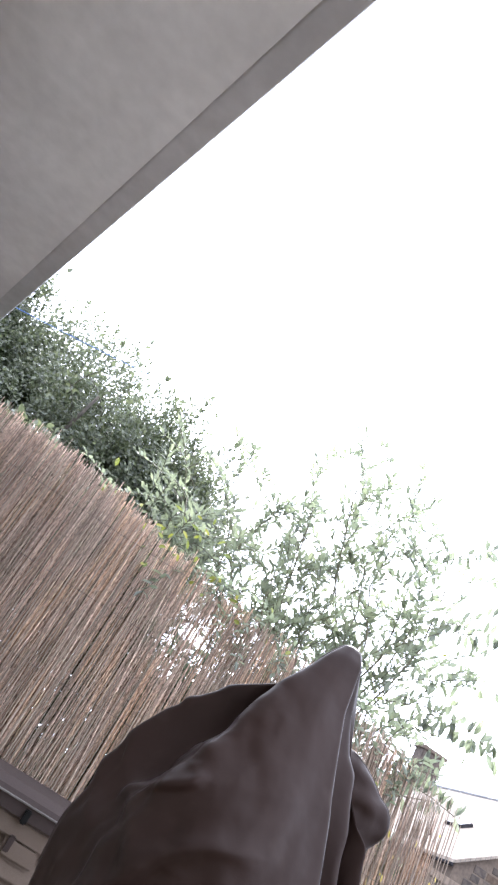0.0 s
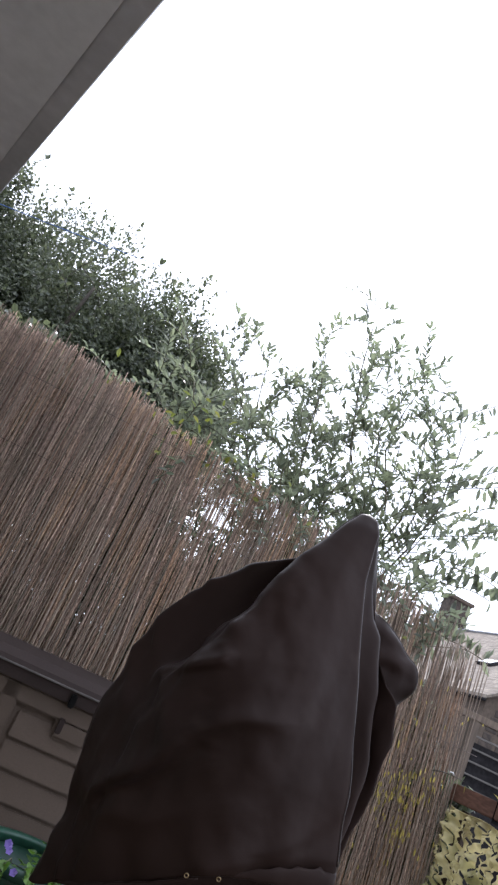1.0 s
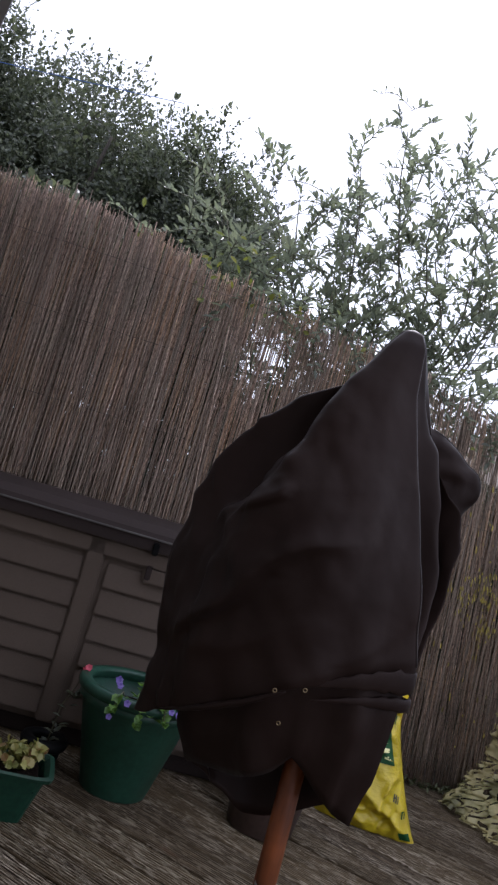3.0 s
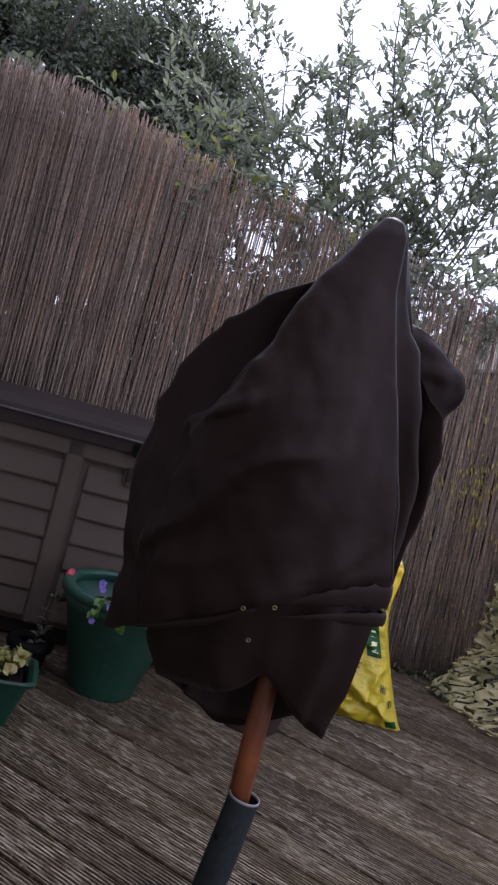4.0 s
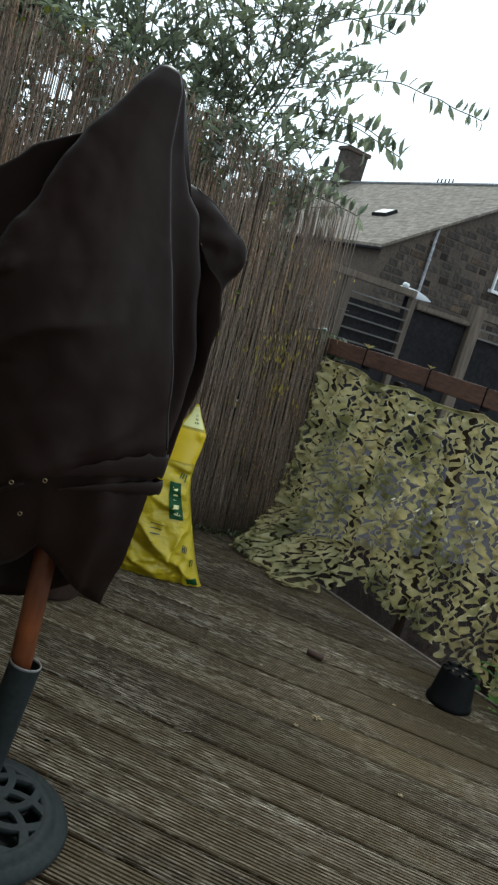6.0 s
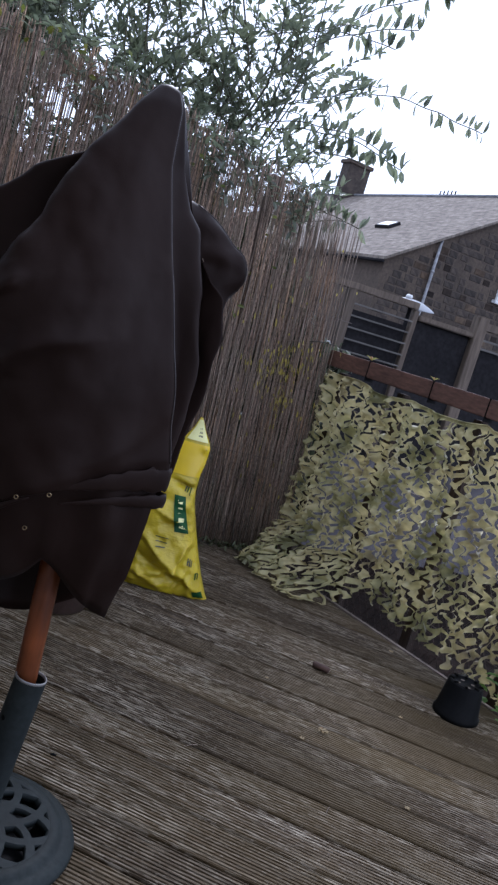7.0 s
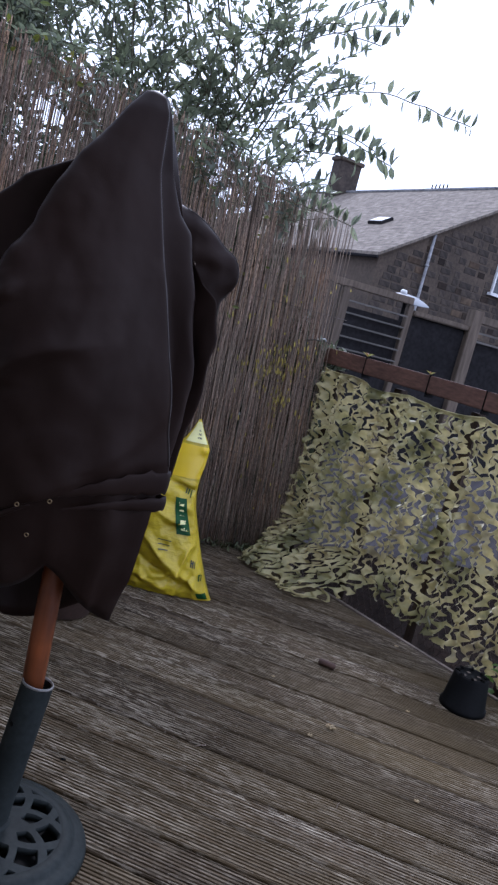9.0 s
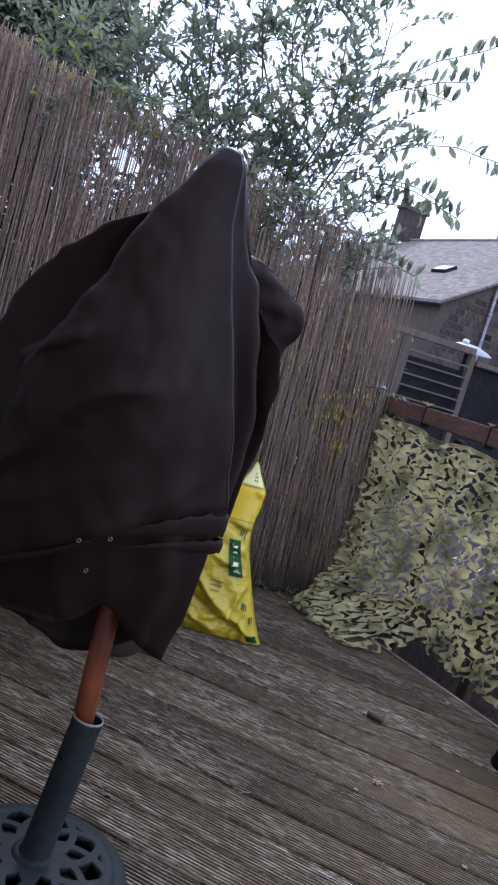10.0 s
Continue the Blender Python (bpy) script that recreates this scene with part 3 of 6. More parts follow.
# creases of the front panels: points across and up the cloth, how far they stand out at both ends, half width
CREASES = [
    ([(-0.315, 0.7), (-0.23, 0.785), (-0.166, 0.88), (-0.11, 0.925), (-0.05, 0.945)], 0.042, 0.006, 0.015),
    ([(-0.305, 0.885), (-0.298, 0.922), (-0.24, 0.955), (-0.18, 1.0)], 0.026, 0.018, 0.011),
    ([(-0.31, 0.74), (-0.29, 0.8), (-0.285, 0.87)], 0.014, 0.008, 0.014),
    ([(-0.27, 0.7), (-0.19, 0.72), (-0.1, 0.78)], 0.008, 0.003, 0.02),
    ([(-0.17, 0.97), (-0.1, 1.03), (0.0, 1.06)], 0.006, 0.002, 0.02),
    ([(0.02, 0.76), (0.07, 0.8), (0.12, 0.87)], 0.005, 0.003, 0.018),
    ([(-0.06, 0.7), (0.02, 0.745), (0.13, 0.79)], 0.006, 0.003, 0.016),
]


def pulled(u, w, z):
    """Tension creases that stand out of the front panels, steep below and soft above, and a puckered stitch line."""
    if w > -0.02:
        return 0.0
    out = 0.0
    near = min(1.0, (-w - 0.02) * 30)
    du, dz = u + 0.01 * noise.noise(Vector((u * 9, z * 9, 1))), z + 0.01 * noise.noise(Vector((u * 9, z * 9, 5)))
    for pts, high0, high1, wide in CREASES:
        best, at, side = 1.0, 0.0, 1.0
        for k in range(len(pts) - 1):
            (u0, z0), (u1, z1) = pts[k], pts[k + 1]
            t = min(1.0, max(0.0, ((du - u0) * (u1 - u0) + (dz - z0) * (z1 - z0)) / ((u1 - u0) ** 2 + (z1 - z0) ** 2)))
            d = math.hypot(du - u0 - t * (u1 - u0), dz - z0 - t * (z1 - z0))
            if d < best:
                best, at = d, (k + t) / (len(pts) - 1)
                side = (dz - z0) * (u1 - u0) - (du - u0) * (z1 - z0)
        reach = wide * (1.7 if side > 0 else 0.8)
        out += (high0 + (high1 - high0) * at) * math.exp(-(best / reach) ** 1.5)
    seam_u = -0.165 + 0.36 * (0.94 - z)
    if 0.84 < z < 1.03:
        out += 0.004 * noise.noise(Vector((u * 45, z * 75, 2))) * math.exp(-((u - seam_u) / 0.022) ** 2)
    return out * near


def cloth_shell(lines, creased, rows, per, sag, wrinkle, seed):
    """Rings of points through the lines; bowed between creased lines."""
    names = list(lines)
    cols = [smooth_line(lines[n], rows) for n in names]
    ring = []
    for i, n in enumerate(names):
        a, b = cols[i], cols[(i + 1) % len(cols)]
        z, c = cols[i - 1], cols[(i + 2) % len(cols)]
        ta = (b - a) if n in creased else (b - z) / 2
        tb = (b - a) if names[(i + 1) % len(names)] in creased else (c - a) / 2
        for k in range(per):
            t = k / per
            h = [2 * t**3 - 3 * t**2 + 1, t**3 - 2 * t**2 + t, -2 * t**3 + 3 * t**2, t**3 - t**2]
            p = h[0] * a + h[1] * ta + h[2] * b + h[3] * tb
            p[:, 1:] *= 1 - sag * math.sin(math.pi * t) * np.linspace(0.2, 1, rows)[:, None]
            ring.append(p)
    verts, faces, m = [], [], len(ring)
    for r in range(rows):
        for k in range(m):
            z, u, w = ring[k][r]
            q = Vector((u * 7, w * 7 + seed, z * 3))
            f = cloth_scale(u, w, z, wrinkle, seed, r, rows)
            verts.append(pp(u * f, w * f - (pulled(u, w, z) if seed == 0 else 0.0), z + 0.004 * noise.noise(q * 1.5)))
    for r in range(rows - 1):
        for k in range(m):
            j = (k + 1) % m
            faces.append((r * m + k, (r + 1) * m + k, (r + 1) * m + j, r * m + j))
    return verts, faces, m


parasol = thing("parasol", "closed dark brown fabric parasol on a varnished wooden pole", "parasol", at=Matrix.Translation(PC))
PI = Matrix.Translation(-PC)
cv, cf, cm = cloth_shell(settled(CANOPY), CREASED, 120, 14, 0.03, 0.075, 0)
cap = len(cv)
cv.append(sum((Vector(v) for v in cv[:cm]), Vector()) / cm + Vector((0, 0, 0.004)))
cf += [(cap, k, (k + 1) % cm) for k in range(cm)]
canopy = put("canopy", mesh_of("canopy", cv, cf, M_CANOPY), parasol, at=PI)
sol = canopy.modifiers.new("thickness", "SOLIDIFY")
sol.thickness, sol.offset = 0.0025, -1
sub = canopy.modifiers.new("round", "SUBSURF")
sub.levels = sub.render_levels = 1

# seams along the folds; their pale colour also paints the highlight there
for key, rad, last in (("right_ridge", 0.0015, 118), ("front_left", 0.0011, 58)):
    line = smooth_line(settled(CANOPY)[key], 120)
    pts = []
    for k in range(4, last):
        z, u, w = line[k]
        f = cloth_scale(u, w, z, 0.075, 0, k, 120) * 1.003
        pts.append(pp(u * f, w * f - pulled(u, w, z), z))
    put("seam", tube_mesh("seam", pts, rad, M_SEAM, 6), parasol, "raised stitched seam", at=PI)

# a loose lobe of cloth that bulges out behind the side fold
LOBE = [(1.21, 0.05), (1.2, 0.078), (1.19, 0.102), (1.175, 0.125), (1.158, 0.143), (1.151, 0.151), (1.151, 0.16), (1.141, 0.173), (1.122, 0.181), (1.1, 0.182), (1.082, 0.172), (1.066, 0.158), (1.03, 0.158), (0.97, 0.162), (0.93, 0.15), (0.94, 0.11), (1.03, 0.08), (1.11, 0.06), (1.16, 0.05)]
lobe_v, lobe_f, nl, shells = [], [], 64, 10
ring = np.array(LOBE + LOBE[:1])
dl = np.r_[0, np.cumsum(np.linalg.norm(np.diff(ring, axis=0), axis=1))]
sl_ = np.linspace(0, dl[-1], nl, endpoint=False)
outline = np.stack([np.interp(sl_, dl, ring[:, c]) for c in (0, 1)], 1)
for _ in range(2):
    outline = (np.roll(outline, 1, 0) + 4 * outline + np.roll(outline, -1, 0)) / 6
for q in range(-shells + 1, shells):
    k = math.cos(math.pi / 2 * q / shells)
    depth = 0.024 * math.sin(math.pi / 2 * q / shells)
    for z, u in outline:
        zz, uu = 1.115 + (z - 1.115) * k, 0.09 + (u - 0.09) * k
        w = 0.105 + depth * (1 if q < 0 else 0.6) + 0.008 * noise.noise(Vector((zz * 30, uu * 40, q * 0.2)))
        f = 1 + w / VIEW_DEPTH
        lobe_v.append(pp(uu * f, w, 1.0 + (zz - 1.0) * f))
for q in range(2 * shells - 2):
    for k in range(nl):
        j = (k + 1) % nl
        lobe_f.append((q * nl + k, q * nl + j, (q + 1) * nl + j, (q + 1) * nl + k))
put("cloth_lobe", mesh_of("cloth_lobe", lobe_v, lobe_f, M_CANOPY), parasol, at=PI)
edge = [Vector(lobe_v[(shells - 1) * nl + k]) for k in range(2, 30)]
put("seam", tube_mesh("seam", edge, 0.0016, M_SEAM, 6), parasol, "raised stitched seam", at=PI)

INNER = {
    "a": [(0.74, 0.13, -0.07), (0.66, 0.13, -0.085), (0.54, 0.118, -0.085), (0.462, 0.1, -0.08)],
    "b": [(0.72, 0.05, -0.11), (0.62, 0.06, -0.11), (0.53, 0.055, -0.1), (0.478, 0.055, -0.09)],
    "c": [(0.7, -0.03, -0.11), (0.62, -0.03, -0.105), (0.57, -0.03, -0.1), (0.545, -0.03, -0.09)],
    "d": [(0.68, -0.12, -0.11), (0.6, -0.13, -0.1), (0.53, -0.12, -0.09), (0.488, -0.1, -0.07)],
    "e": [(0.66, -0.235, -0.05), (0.6, -0.25, -0.03), (0.53, -0.245, -0.01), (0.485, -0.22, 0.0)],
    "f": [(0.66, -0.22, 0.08), (0.58, -0.22, 0.08), (0.5, -0.18, 0.07), (0.458, -0.15, 0.06)],
    "g": [(0.68, -0.02, 0.12), (0.58, -0.04, 0.11), (0.5, -0.06, 0.1), (0.432, -0.06, 0.08)],
    "h": [(0.74, 0.11, 0.06), (0.64, 0.11, 0.06), (0.56, 0.1, 0.05), (0.5, 0.09, 0.05)],
}
iv, jf, im = cloth_shell(settled(INNER), {"a", "c", "e"}, 14, 7, 0.12, 0.08, 5)
inner = put("valance", mesh_of("valance", iv, jf, M_CANOPY), parasol, at=PI)
sol = inner.modifiers.new("thickness", "SOLIDIFY")
sol.thickness = 0.0025


def hem_roll(points, most, flat):
    """A padded fold along the hem, thick in its second half and running out at both ends."""
    pts = smooth_line(settled({"hem": points})["hem"], 30)
    radii = [max(0.0012, most * math.sin(math.pi * min(1, (k / 29) ** 1.7)) ** 0.6 * (1 + 0.1 * noise.noise(Vector((k * 0.9, most * 90, 1))))) for k in range(30)]
    v, f = tube_data([pp(u, w, z) for z, u, w in pts], radii, 12)
    mids = [pp(u, w, z) for z, u, w in pts]
    out = []
    for n2, p in enumerate(v):
        c = mids[n2 // 12]
        d = Vector(p) - c
        out.append(c + Vector((d.x * flat, d.y * flat, d.z * (1 + 0.15 * math.sin(n2 * 0.37)))))
    return mesh_of("hem_fold", out, f, M_CANOPY)


put("hem_fold", hem_roll([(0.668, -0.06, -0.143), (0.705, 0.03, -0.13), (0.728, 0.1, -0.106), (0.737, 0.147, -0.078), (0.742, 0.147, -0.03), (0.748, 0.12, 0.0)], 0.021, 0.16), parasol, at=PI)
put("hem_fold", hem_roll([(0.652, -0.03, -0.13), (0.676, 0.05, -0.115), (0.692, 0.12, -0.09), (0.697, 0.15, -0.065), (0.702, 0.148, -0.02), (0.71, 0.12, 0.0)], 0.0125, 0.28), parasol, at=PI)
put("hem_fold", hem_roll([(0.543, -0.325, 0.0), (0.572, -0.235, -0.092), (0.61, -0.15, -0.13), (0.652, -0.08, -0.15)], 0.006, 0.8), parasol, at=PI)
for u, w, z in ((-0.09, -0.155, 0.685), (-0.042, -0.154, 0.7), (-0.068, -0.118, 0.627)):
    ring_me = lathe("eyelet", [(0.0024, 0.0008), (0.003, 0.0015), (0.0038, 0.0008), (0.0038, -0.001), (0.0024, -0.001), (0.0024, 0.0008)], M_BRASS, 16)
    put("eyelet", ring_me, parasol, "small dull brass eyelet", at=PI @ look(pp(u, w, z), pp(u * 0.4, 1.0, z)))
put("pole", lathe("pole", [(0, 0.25), (0.0195, 0.25), (0.0205, 0.26), (0.0205, 0.95), (0, 0.96)], M_POLE, 28), parasol, "orange-brown varnished wooden pole", at=Matrix.Translation(PU * 0.002) @ Matrix.Rotation(radians(-1.6), 4, PW))

# ---- parasol stand ----
BC = Vector((0.003, 1.191, 0))
TILT = Matrix.Rotation(radians(5.8), 4, PW) @ Matrix.Rotation(radians(-2.2), 4, PU)      # the tube stands a little askew
stand = thing("parasol_stand", "grey plastic parasol stand with a lattice foot and tube", "parasol stand", at=Matrix.Translation(BC))
put("tube", lathe("tube", [(0.027, 0.03), (0.027, 0.32), (0.0282, 0.322), (0.0292, 0.318), (0.0296, 0.05), (0.036, 0.035)], M_BASE, 36), stand, at=TILT)
put("screw_hole", lathe("screw_hole", [(0.0, 0.0004), (0.0042, 0.0004), (0.0048, 0.0), (0.0048, -0.002)], M_BLACK, 16), stand, "small dark screw hole", at=TILT @ Matrix.Translation((-0.0125, -0.027, 0.243)) @ pose(0, 0, 0, 90, 0, -25))
# ring at the tube's top, much paler than the tube
put("tube_rim", lathe("tube_rim", [(0.0266, 0.3195), (0.027, 0.3235), (0.028, 0.3242), (0.0292, 0.323), (0.0294, 0.3195), (0.0266, 0.3195)], surface("pale_rim", (0.2, 0.19, 0.18), (0.3, 0.29, 0.28), 0.5, 60), 36), stand, "pale rim of the tube", at=TILT)
put("rim_ring", lathe("rim_ring", [(0.187, 0.0), (0.19, 0.006), (0.187, 0.014), (0.178, 0.02), (0.168, 0.023), (0.161, 0.0235), (0.159, 0.0275), (0.15, 0.031), (0.136, 0.0325), (0.132, 0.029), (0.132, 0.0), (0.187, 0.0)], M_BASE, 64), stand)
put("hub", lathe("hub", [(0.041, 0.012), (0.041, 0.04), (0.038, 0.0445), (0.033, 0.047), (0.026, 0.048), (0.026, 0.012), (0.041, 0.012)], M_BASE, 48), stand)
# black disc that fills the lattice openings from below
put("floor_ring", lathe("floor_ring", [(0.0, 0.004), (0.14, 0.004)], M_BLACK, 48), stand)


def lattice_mesh(turns, r0, r1, half, steps=420, rings=44):
    """A domed plate cut into crossing curved bars."""
    def field(i, k):
        a, t = 2 * math.pi * k / steps, i / rings
        r = r0 + (r1 - r0) * t
        best = 1.0
        for way in (1, -1):
            q = ((a - way * 0.95 * t) * turns / (2 * math.pi)) % 1.0
            best = min(best, min(q, 1 - q) * 2 * math.pi * r / turns * 0.78)
        return min(half * (0.8 + 0.5 * abs(2 * t - 1)) - best, 1.0) if 0.07 < t < 0.95 else 0.004

    def spot(i, k):
        t = i / rings
        r, a = r0 + (r1 - r0) * t, 2 * math.pi * k / steps
        return (r * math.cos(a), r * math.sin(a), 0.0415 - 0.01 * t * t)
    verts, faces, seen = [], [], {}

    def vertex(key, place):
        if key not in seen:
            seen[key] = len(verts)
            verts.append(place)
        return seen[key]

    val = [[field(i, k) for k in range(steps)] for i in range(rings + 1)]
    for i in range(rings):
        for k in range(steps):
            for tri in (((i, k), (i + 1, k), (i + 1, k + 1)), ((i, k), (i + 1, k + 1), (i, k + 1))):
                ring = []
                for c in range(3):
                    p, q = tri[c], tri[(c + 1) % 3]
                    vp_, vq = val[p[0]][p[1] % steps], val[q[0]][q[1] % steps]
                    if vp_ > 0:
                        ring.append(vertex((p[0], p[1] % steps), spot(*p)))
                    if (vp_ > 0) != (vq > 0):
                        a, b = (p, q) if (p[0], p[1]) < (q[0], q[1]) else (q, p)
                        va, vb = val[a[0]][a[1] % steps], val[b[0]][b[1] % steps]
                        t = va / (va - vb)
                        ring.append(vertex((a[0], a[1] % steps, b[0], b[1] % steps), spot(a[0] + (b[0] - a[0]) * t, a[1] + (b[1] - a[1]) * t)))
                if len(ring) > 2:
                    faces.append(tuple(ring))
    return mesh_of("lattice", verts, faces, M_BASE, True)


lattice = put("lattice", lattice_mesh(9, 0.036, 0.142, 0.0088), stand, "curved crossing bars of the foot")
sol = lattice.modifiers.new("thickness", "SOLIDIFY")
sol.thickness, sol.offset = 0.014, -1


# ---- storage box ----
BO = Vector((-1.03, 2.097, 0))          # middle of the front, on the deck


sbox = thing("storage_box", "brown plastic deck storage box with slatted panels and lid", "storage box", at=Matrix.Translation(BO) @ pose(0, 0, 0, 0, 0, 36))
put("plinth", box_mesh("plinth", (1.2, 0.5, 0.06), M_LID, 0.006, (0, 0.29, 0.033)), sbox)
put("body", box_mesh("body", (1.22, 0.54, 0.66), M_BOX, 0.01, (0, 0.28, 0.395)), sbox)
lid_p = [(-0.03, 0.715), (-0.03, 0.755), (-0.02, 0.775), (0.05, 0.798), (0.28, 0.815), (0.5, 0.798), (0.57, 0.775), (0.57, 0.715)]
lv = [(x, y, z) for x in (-0.64, -0.63, 0.63, 0.64) for y, z in lid_p]
lf = [(i * 8 + k, i * 8 + k + 1, i * 8 + k + 9, i * 8 + k + 8) for i in range(3) for k in range(7)] + [tuple(range(8)), tuple(range(24, 32))]
lid = put("lid", mesh_of("lid", lv, lf, M_LID, False), sbox, "dark brown box lid")
# thin pale line laid along the lid's front edge
put("lid_edge", box_mesh("lid_edge", (1.27, 0.012, 0.006), M_SLAT, 0.003, (0, -0.034, 0.757)), lid)
for c, wd in ((-0.4, 0.38), (0.04, 0.34), (0.43, 0.32)):
    for k in range(6):
        bd = box_mesh("panel_board", (wd, 0.016, 0.083), M_BOX, 0.004, (0, 0, 0))
        put("panel_board", bd, sbox, at=Matrix.Translation((c, 0.005, 0.13 + 0.092 * k)) @ pose(0, 0, 0, -7, 0, 0))
for c in (-0.6, -0.18, 0.24, 0.6):
    put("stile", box_mesh("stile", (0.035 if abs(c) > 0.5 else 0.062, 0.03, 0.64), M_BOX, 0.006, (c, 0.002, 0.39)), sbox)
put("top_rail", box_mesh("top_rail", (1.2, 0.03, 0.06), M_BOX, 0.006, (0, 0.002, 0.683)), sbox)
put("latch_plate", box_mesh("latch_plate", (0.12, 0.03, 0.07), M_BOX, 0.012, (0.05, -0.004, 0.63)), sbox)
put("latch", box_mesh("latch", (0.022, 0.016, 0.045), M_BLACK, 0.004, (0.01, -0.034, 0.725)), lid, "small black latch")
put("latch_slot", box_mesh("latch_slot", (0.02, 0.01, 0.05), M_LID, 0.003, (0.01, -0.018, 0.64)), sbox)


# ---- pots ----
def flower_pot(name, label, at, r0, r1, h, material, low=0.055, category="flower pot"):
    t = thing(name, label, category, at=at)
    put("body", lathe("body", [(0, 0), (r0 - 0.006, 0), (r0, 0.006), (r0 + (r1 - r0) * 0.8, h * 0.8), (r1 - 0.004, h * 0.83), (r1 - 0.004, h - 0.03), (r1 - 0.012, h - 0.03), (r0 - 0.004, 0.02)], material, 48), t)
    put("rim", lathe("rim", [(r1 - 0.012, h - 0.035), (r1 - 0.003, h - 0.036), (r1 + 0.006, h - 0.03), (r1 + 0.01, h - 0.015), (r1 + 0.005, h - 0.002), (r1 - 0.01, h), (r1 - 0.026, h - 0.003), (r1 - 0.03, h - 0.012), (r1 - 0.016, h - 0.035)], material, 56), t)
    inside = r0 - 0.006 + (r1 - r0) * (h - low) / h
    bm = bmesh.new()
    bmesh.ops.create_circle(bm, cap_ends=True, cap_tris=True, segments=32, radius=inside)
    for v in bm.verts:
        v.co.z = h - low + 0.006 * noise.noise(v.co * 30)
    put("soil", bm_mesh(bm, "soil", M_SOIL), t, "dark potting soil")
    return t


GPC = Vector((-0.82, 1.96, 0))
green_pot = flower_pot("flower_pot", "large round green plastic flower pot standing on the deck", Matrix.Translation(GPC), 0.105, 0.188, 0.325, M_POT, 0.085)
violas = thing("viola_plant", "trailing violas with violet flowers in the green pot", "plant", at=Matrix.Translation(GPC + Vector((0, 0, 0.27))))
leafy = Pile()
for k in range(150):
    a, r = rnd.uniform(0, 6.28), 0.15 * math.sqrt(rnd.random())
    x, y = r * math.cos(a) + 0.05, r * math.sin(a) - 0.03
    if 0.91 * x + 0.41 * y < 0.0:
        continue
    d = Vector((math.cos(a) + rnd.uniform(-0.6, 0.6), math.sin(a) + rnd.uniform(-0.6, 0.6), rnd.uniform(-0.4, 0.5)))
    leafy.leaf((x, y, 0.045 + rnd.uniform(-0.03, 0.04)), d, (rnd.uniform(-0.4, 0.4), rnd.uniform(-0.4, 0.4), 1), rnd.uniform(0.022, 0.04), rnd.uniform(0.018, 0.028))
trails = Pile()
for a, drop in ((-1.3, 0.01), (-0.95, 0.03), (-0.6, 0.02), (-0.3, 0.035), (0.0, 0.06), (0.25, 0.03)):
    c, s = math.cos(a), math.sin(a)
    pts = [Vector((c * q, s * q, z)) for q, z in ((0.07, -0.032), (0.17, 0.066), (0.205, 0.058), (0.218, 0.03), (0.222, 0.03 - drop))]
    trails.tube(pts, 0.0016, 5)
    for q in range(16):
        t = rnd.uniform(0.5, 4)
        p = pts[int(t)].lerp(pts[min(4, int(t) + 1)], t % 1)
        leafy.leaf(p, (c + rnd.uniform(-1, 1), s + rnd.uniform(-1, 1), rnd.uniform(-1.2, 0.4)), (c, s, 0.6), rnd.uniform(0.02, 0.036), rnd.uniform(0.016, 0.026))
put("stem", trails.mesh("stem", M_TWIG, True), violas)
put("foliage", leafy.mesh("foliage", M_VIOLALEAF), violas, "small bright green leaves")


def blossom(name, place, size, material, parent, facing, petals=5):
    pl = Pile()
    f = Vector(facing).normalized()
    s = f.cross(Vector((0, 0, 1))).normalized()
    u = s.cross(f)
    for k in range(petals):
        a = 2 * math.pi * k / petals + 0.3
        d = s * math.cos(a) + u * math.sin(a)
        pl.leaf(Vector(place), d + f * 0.25, f, size, size * 0.95, 0.1)
    put(name, pl.mesh(name, material), parent)


for x, y, z in ((0.0, -0.13, 0.075), (0.015, -0.142, 0.07), (0.055, -0.215, 0.0), (0.19, -0.11, 0.055), (0.205, -0.09, 0.05), (-0.05, -0.06, 0.06), (0.08, -0.18, 0.045)):
    blossom("flower", (x, y, z), rnd.uniform(0.01, 0.014), M_PETAL, violas, (0.5, -1, 0.5))

pink = thing("pink_flower", "single pink flower on a thin stem by the box", "plant", at=Matrix.Translation((-0.965, 1.87, 0.0)))
put("stem", tube_mesh("stem", [(-0.06, -0.03, 0.05), (-0.05, -0.02, 0.2), (-0.01, 0, 0.32)], 0.0022, M_TWIG, 5), pink)
blossom("bloom", (-0.01, -0.005, 0.325), 0.014, M_PINK, pink, (0.6, -1, 0.4), 7)
blossom("bloom", (-0.002, -0.008, 0.335), 0.012, M_PINK, pink, (0.6, -1, 0.9), 6)
pleaf = Pile()
for k in range(30):
    t = rnd.random()
    a = rnd.uniform(0, 6.28)
    pleaf.leaf((-0.06 + 0.04 * t, -0.03 + 0.02 * t, 0.05 + 0.2 * t), (math.cos(a), math.sin(a), 0.4), (0, 0, 1), 0.035, 0.018)
put("leaves", pleaf.mesh("leaves", M_BAY), pink)
pink_pot = flower_pot("small_pot", "small black plastic pot beside the storage box", Matrix.Translation((-1.03, 1.835, 0)), 0.05, 0.065, 0.1, M_BLACK)

brown_pot = flower_pot("brown_pot", "brown plastic plant pot standing behind the parasol", Matrix.Translation((-0.43, 2.235, 0)), 0.105, 0.135, 0.24, M_BROWNPOT)

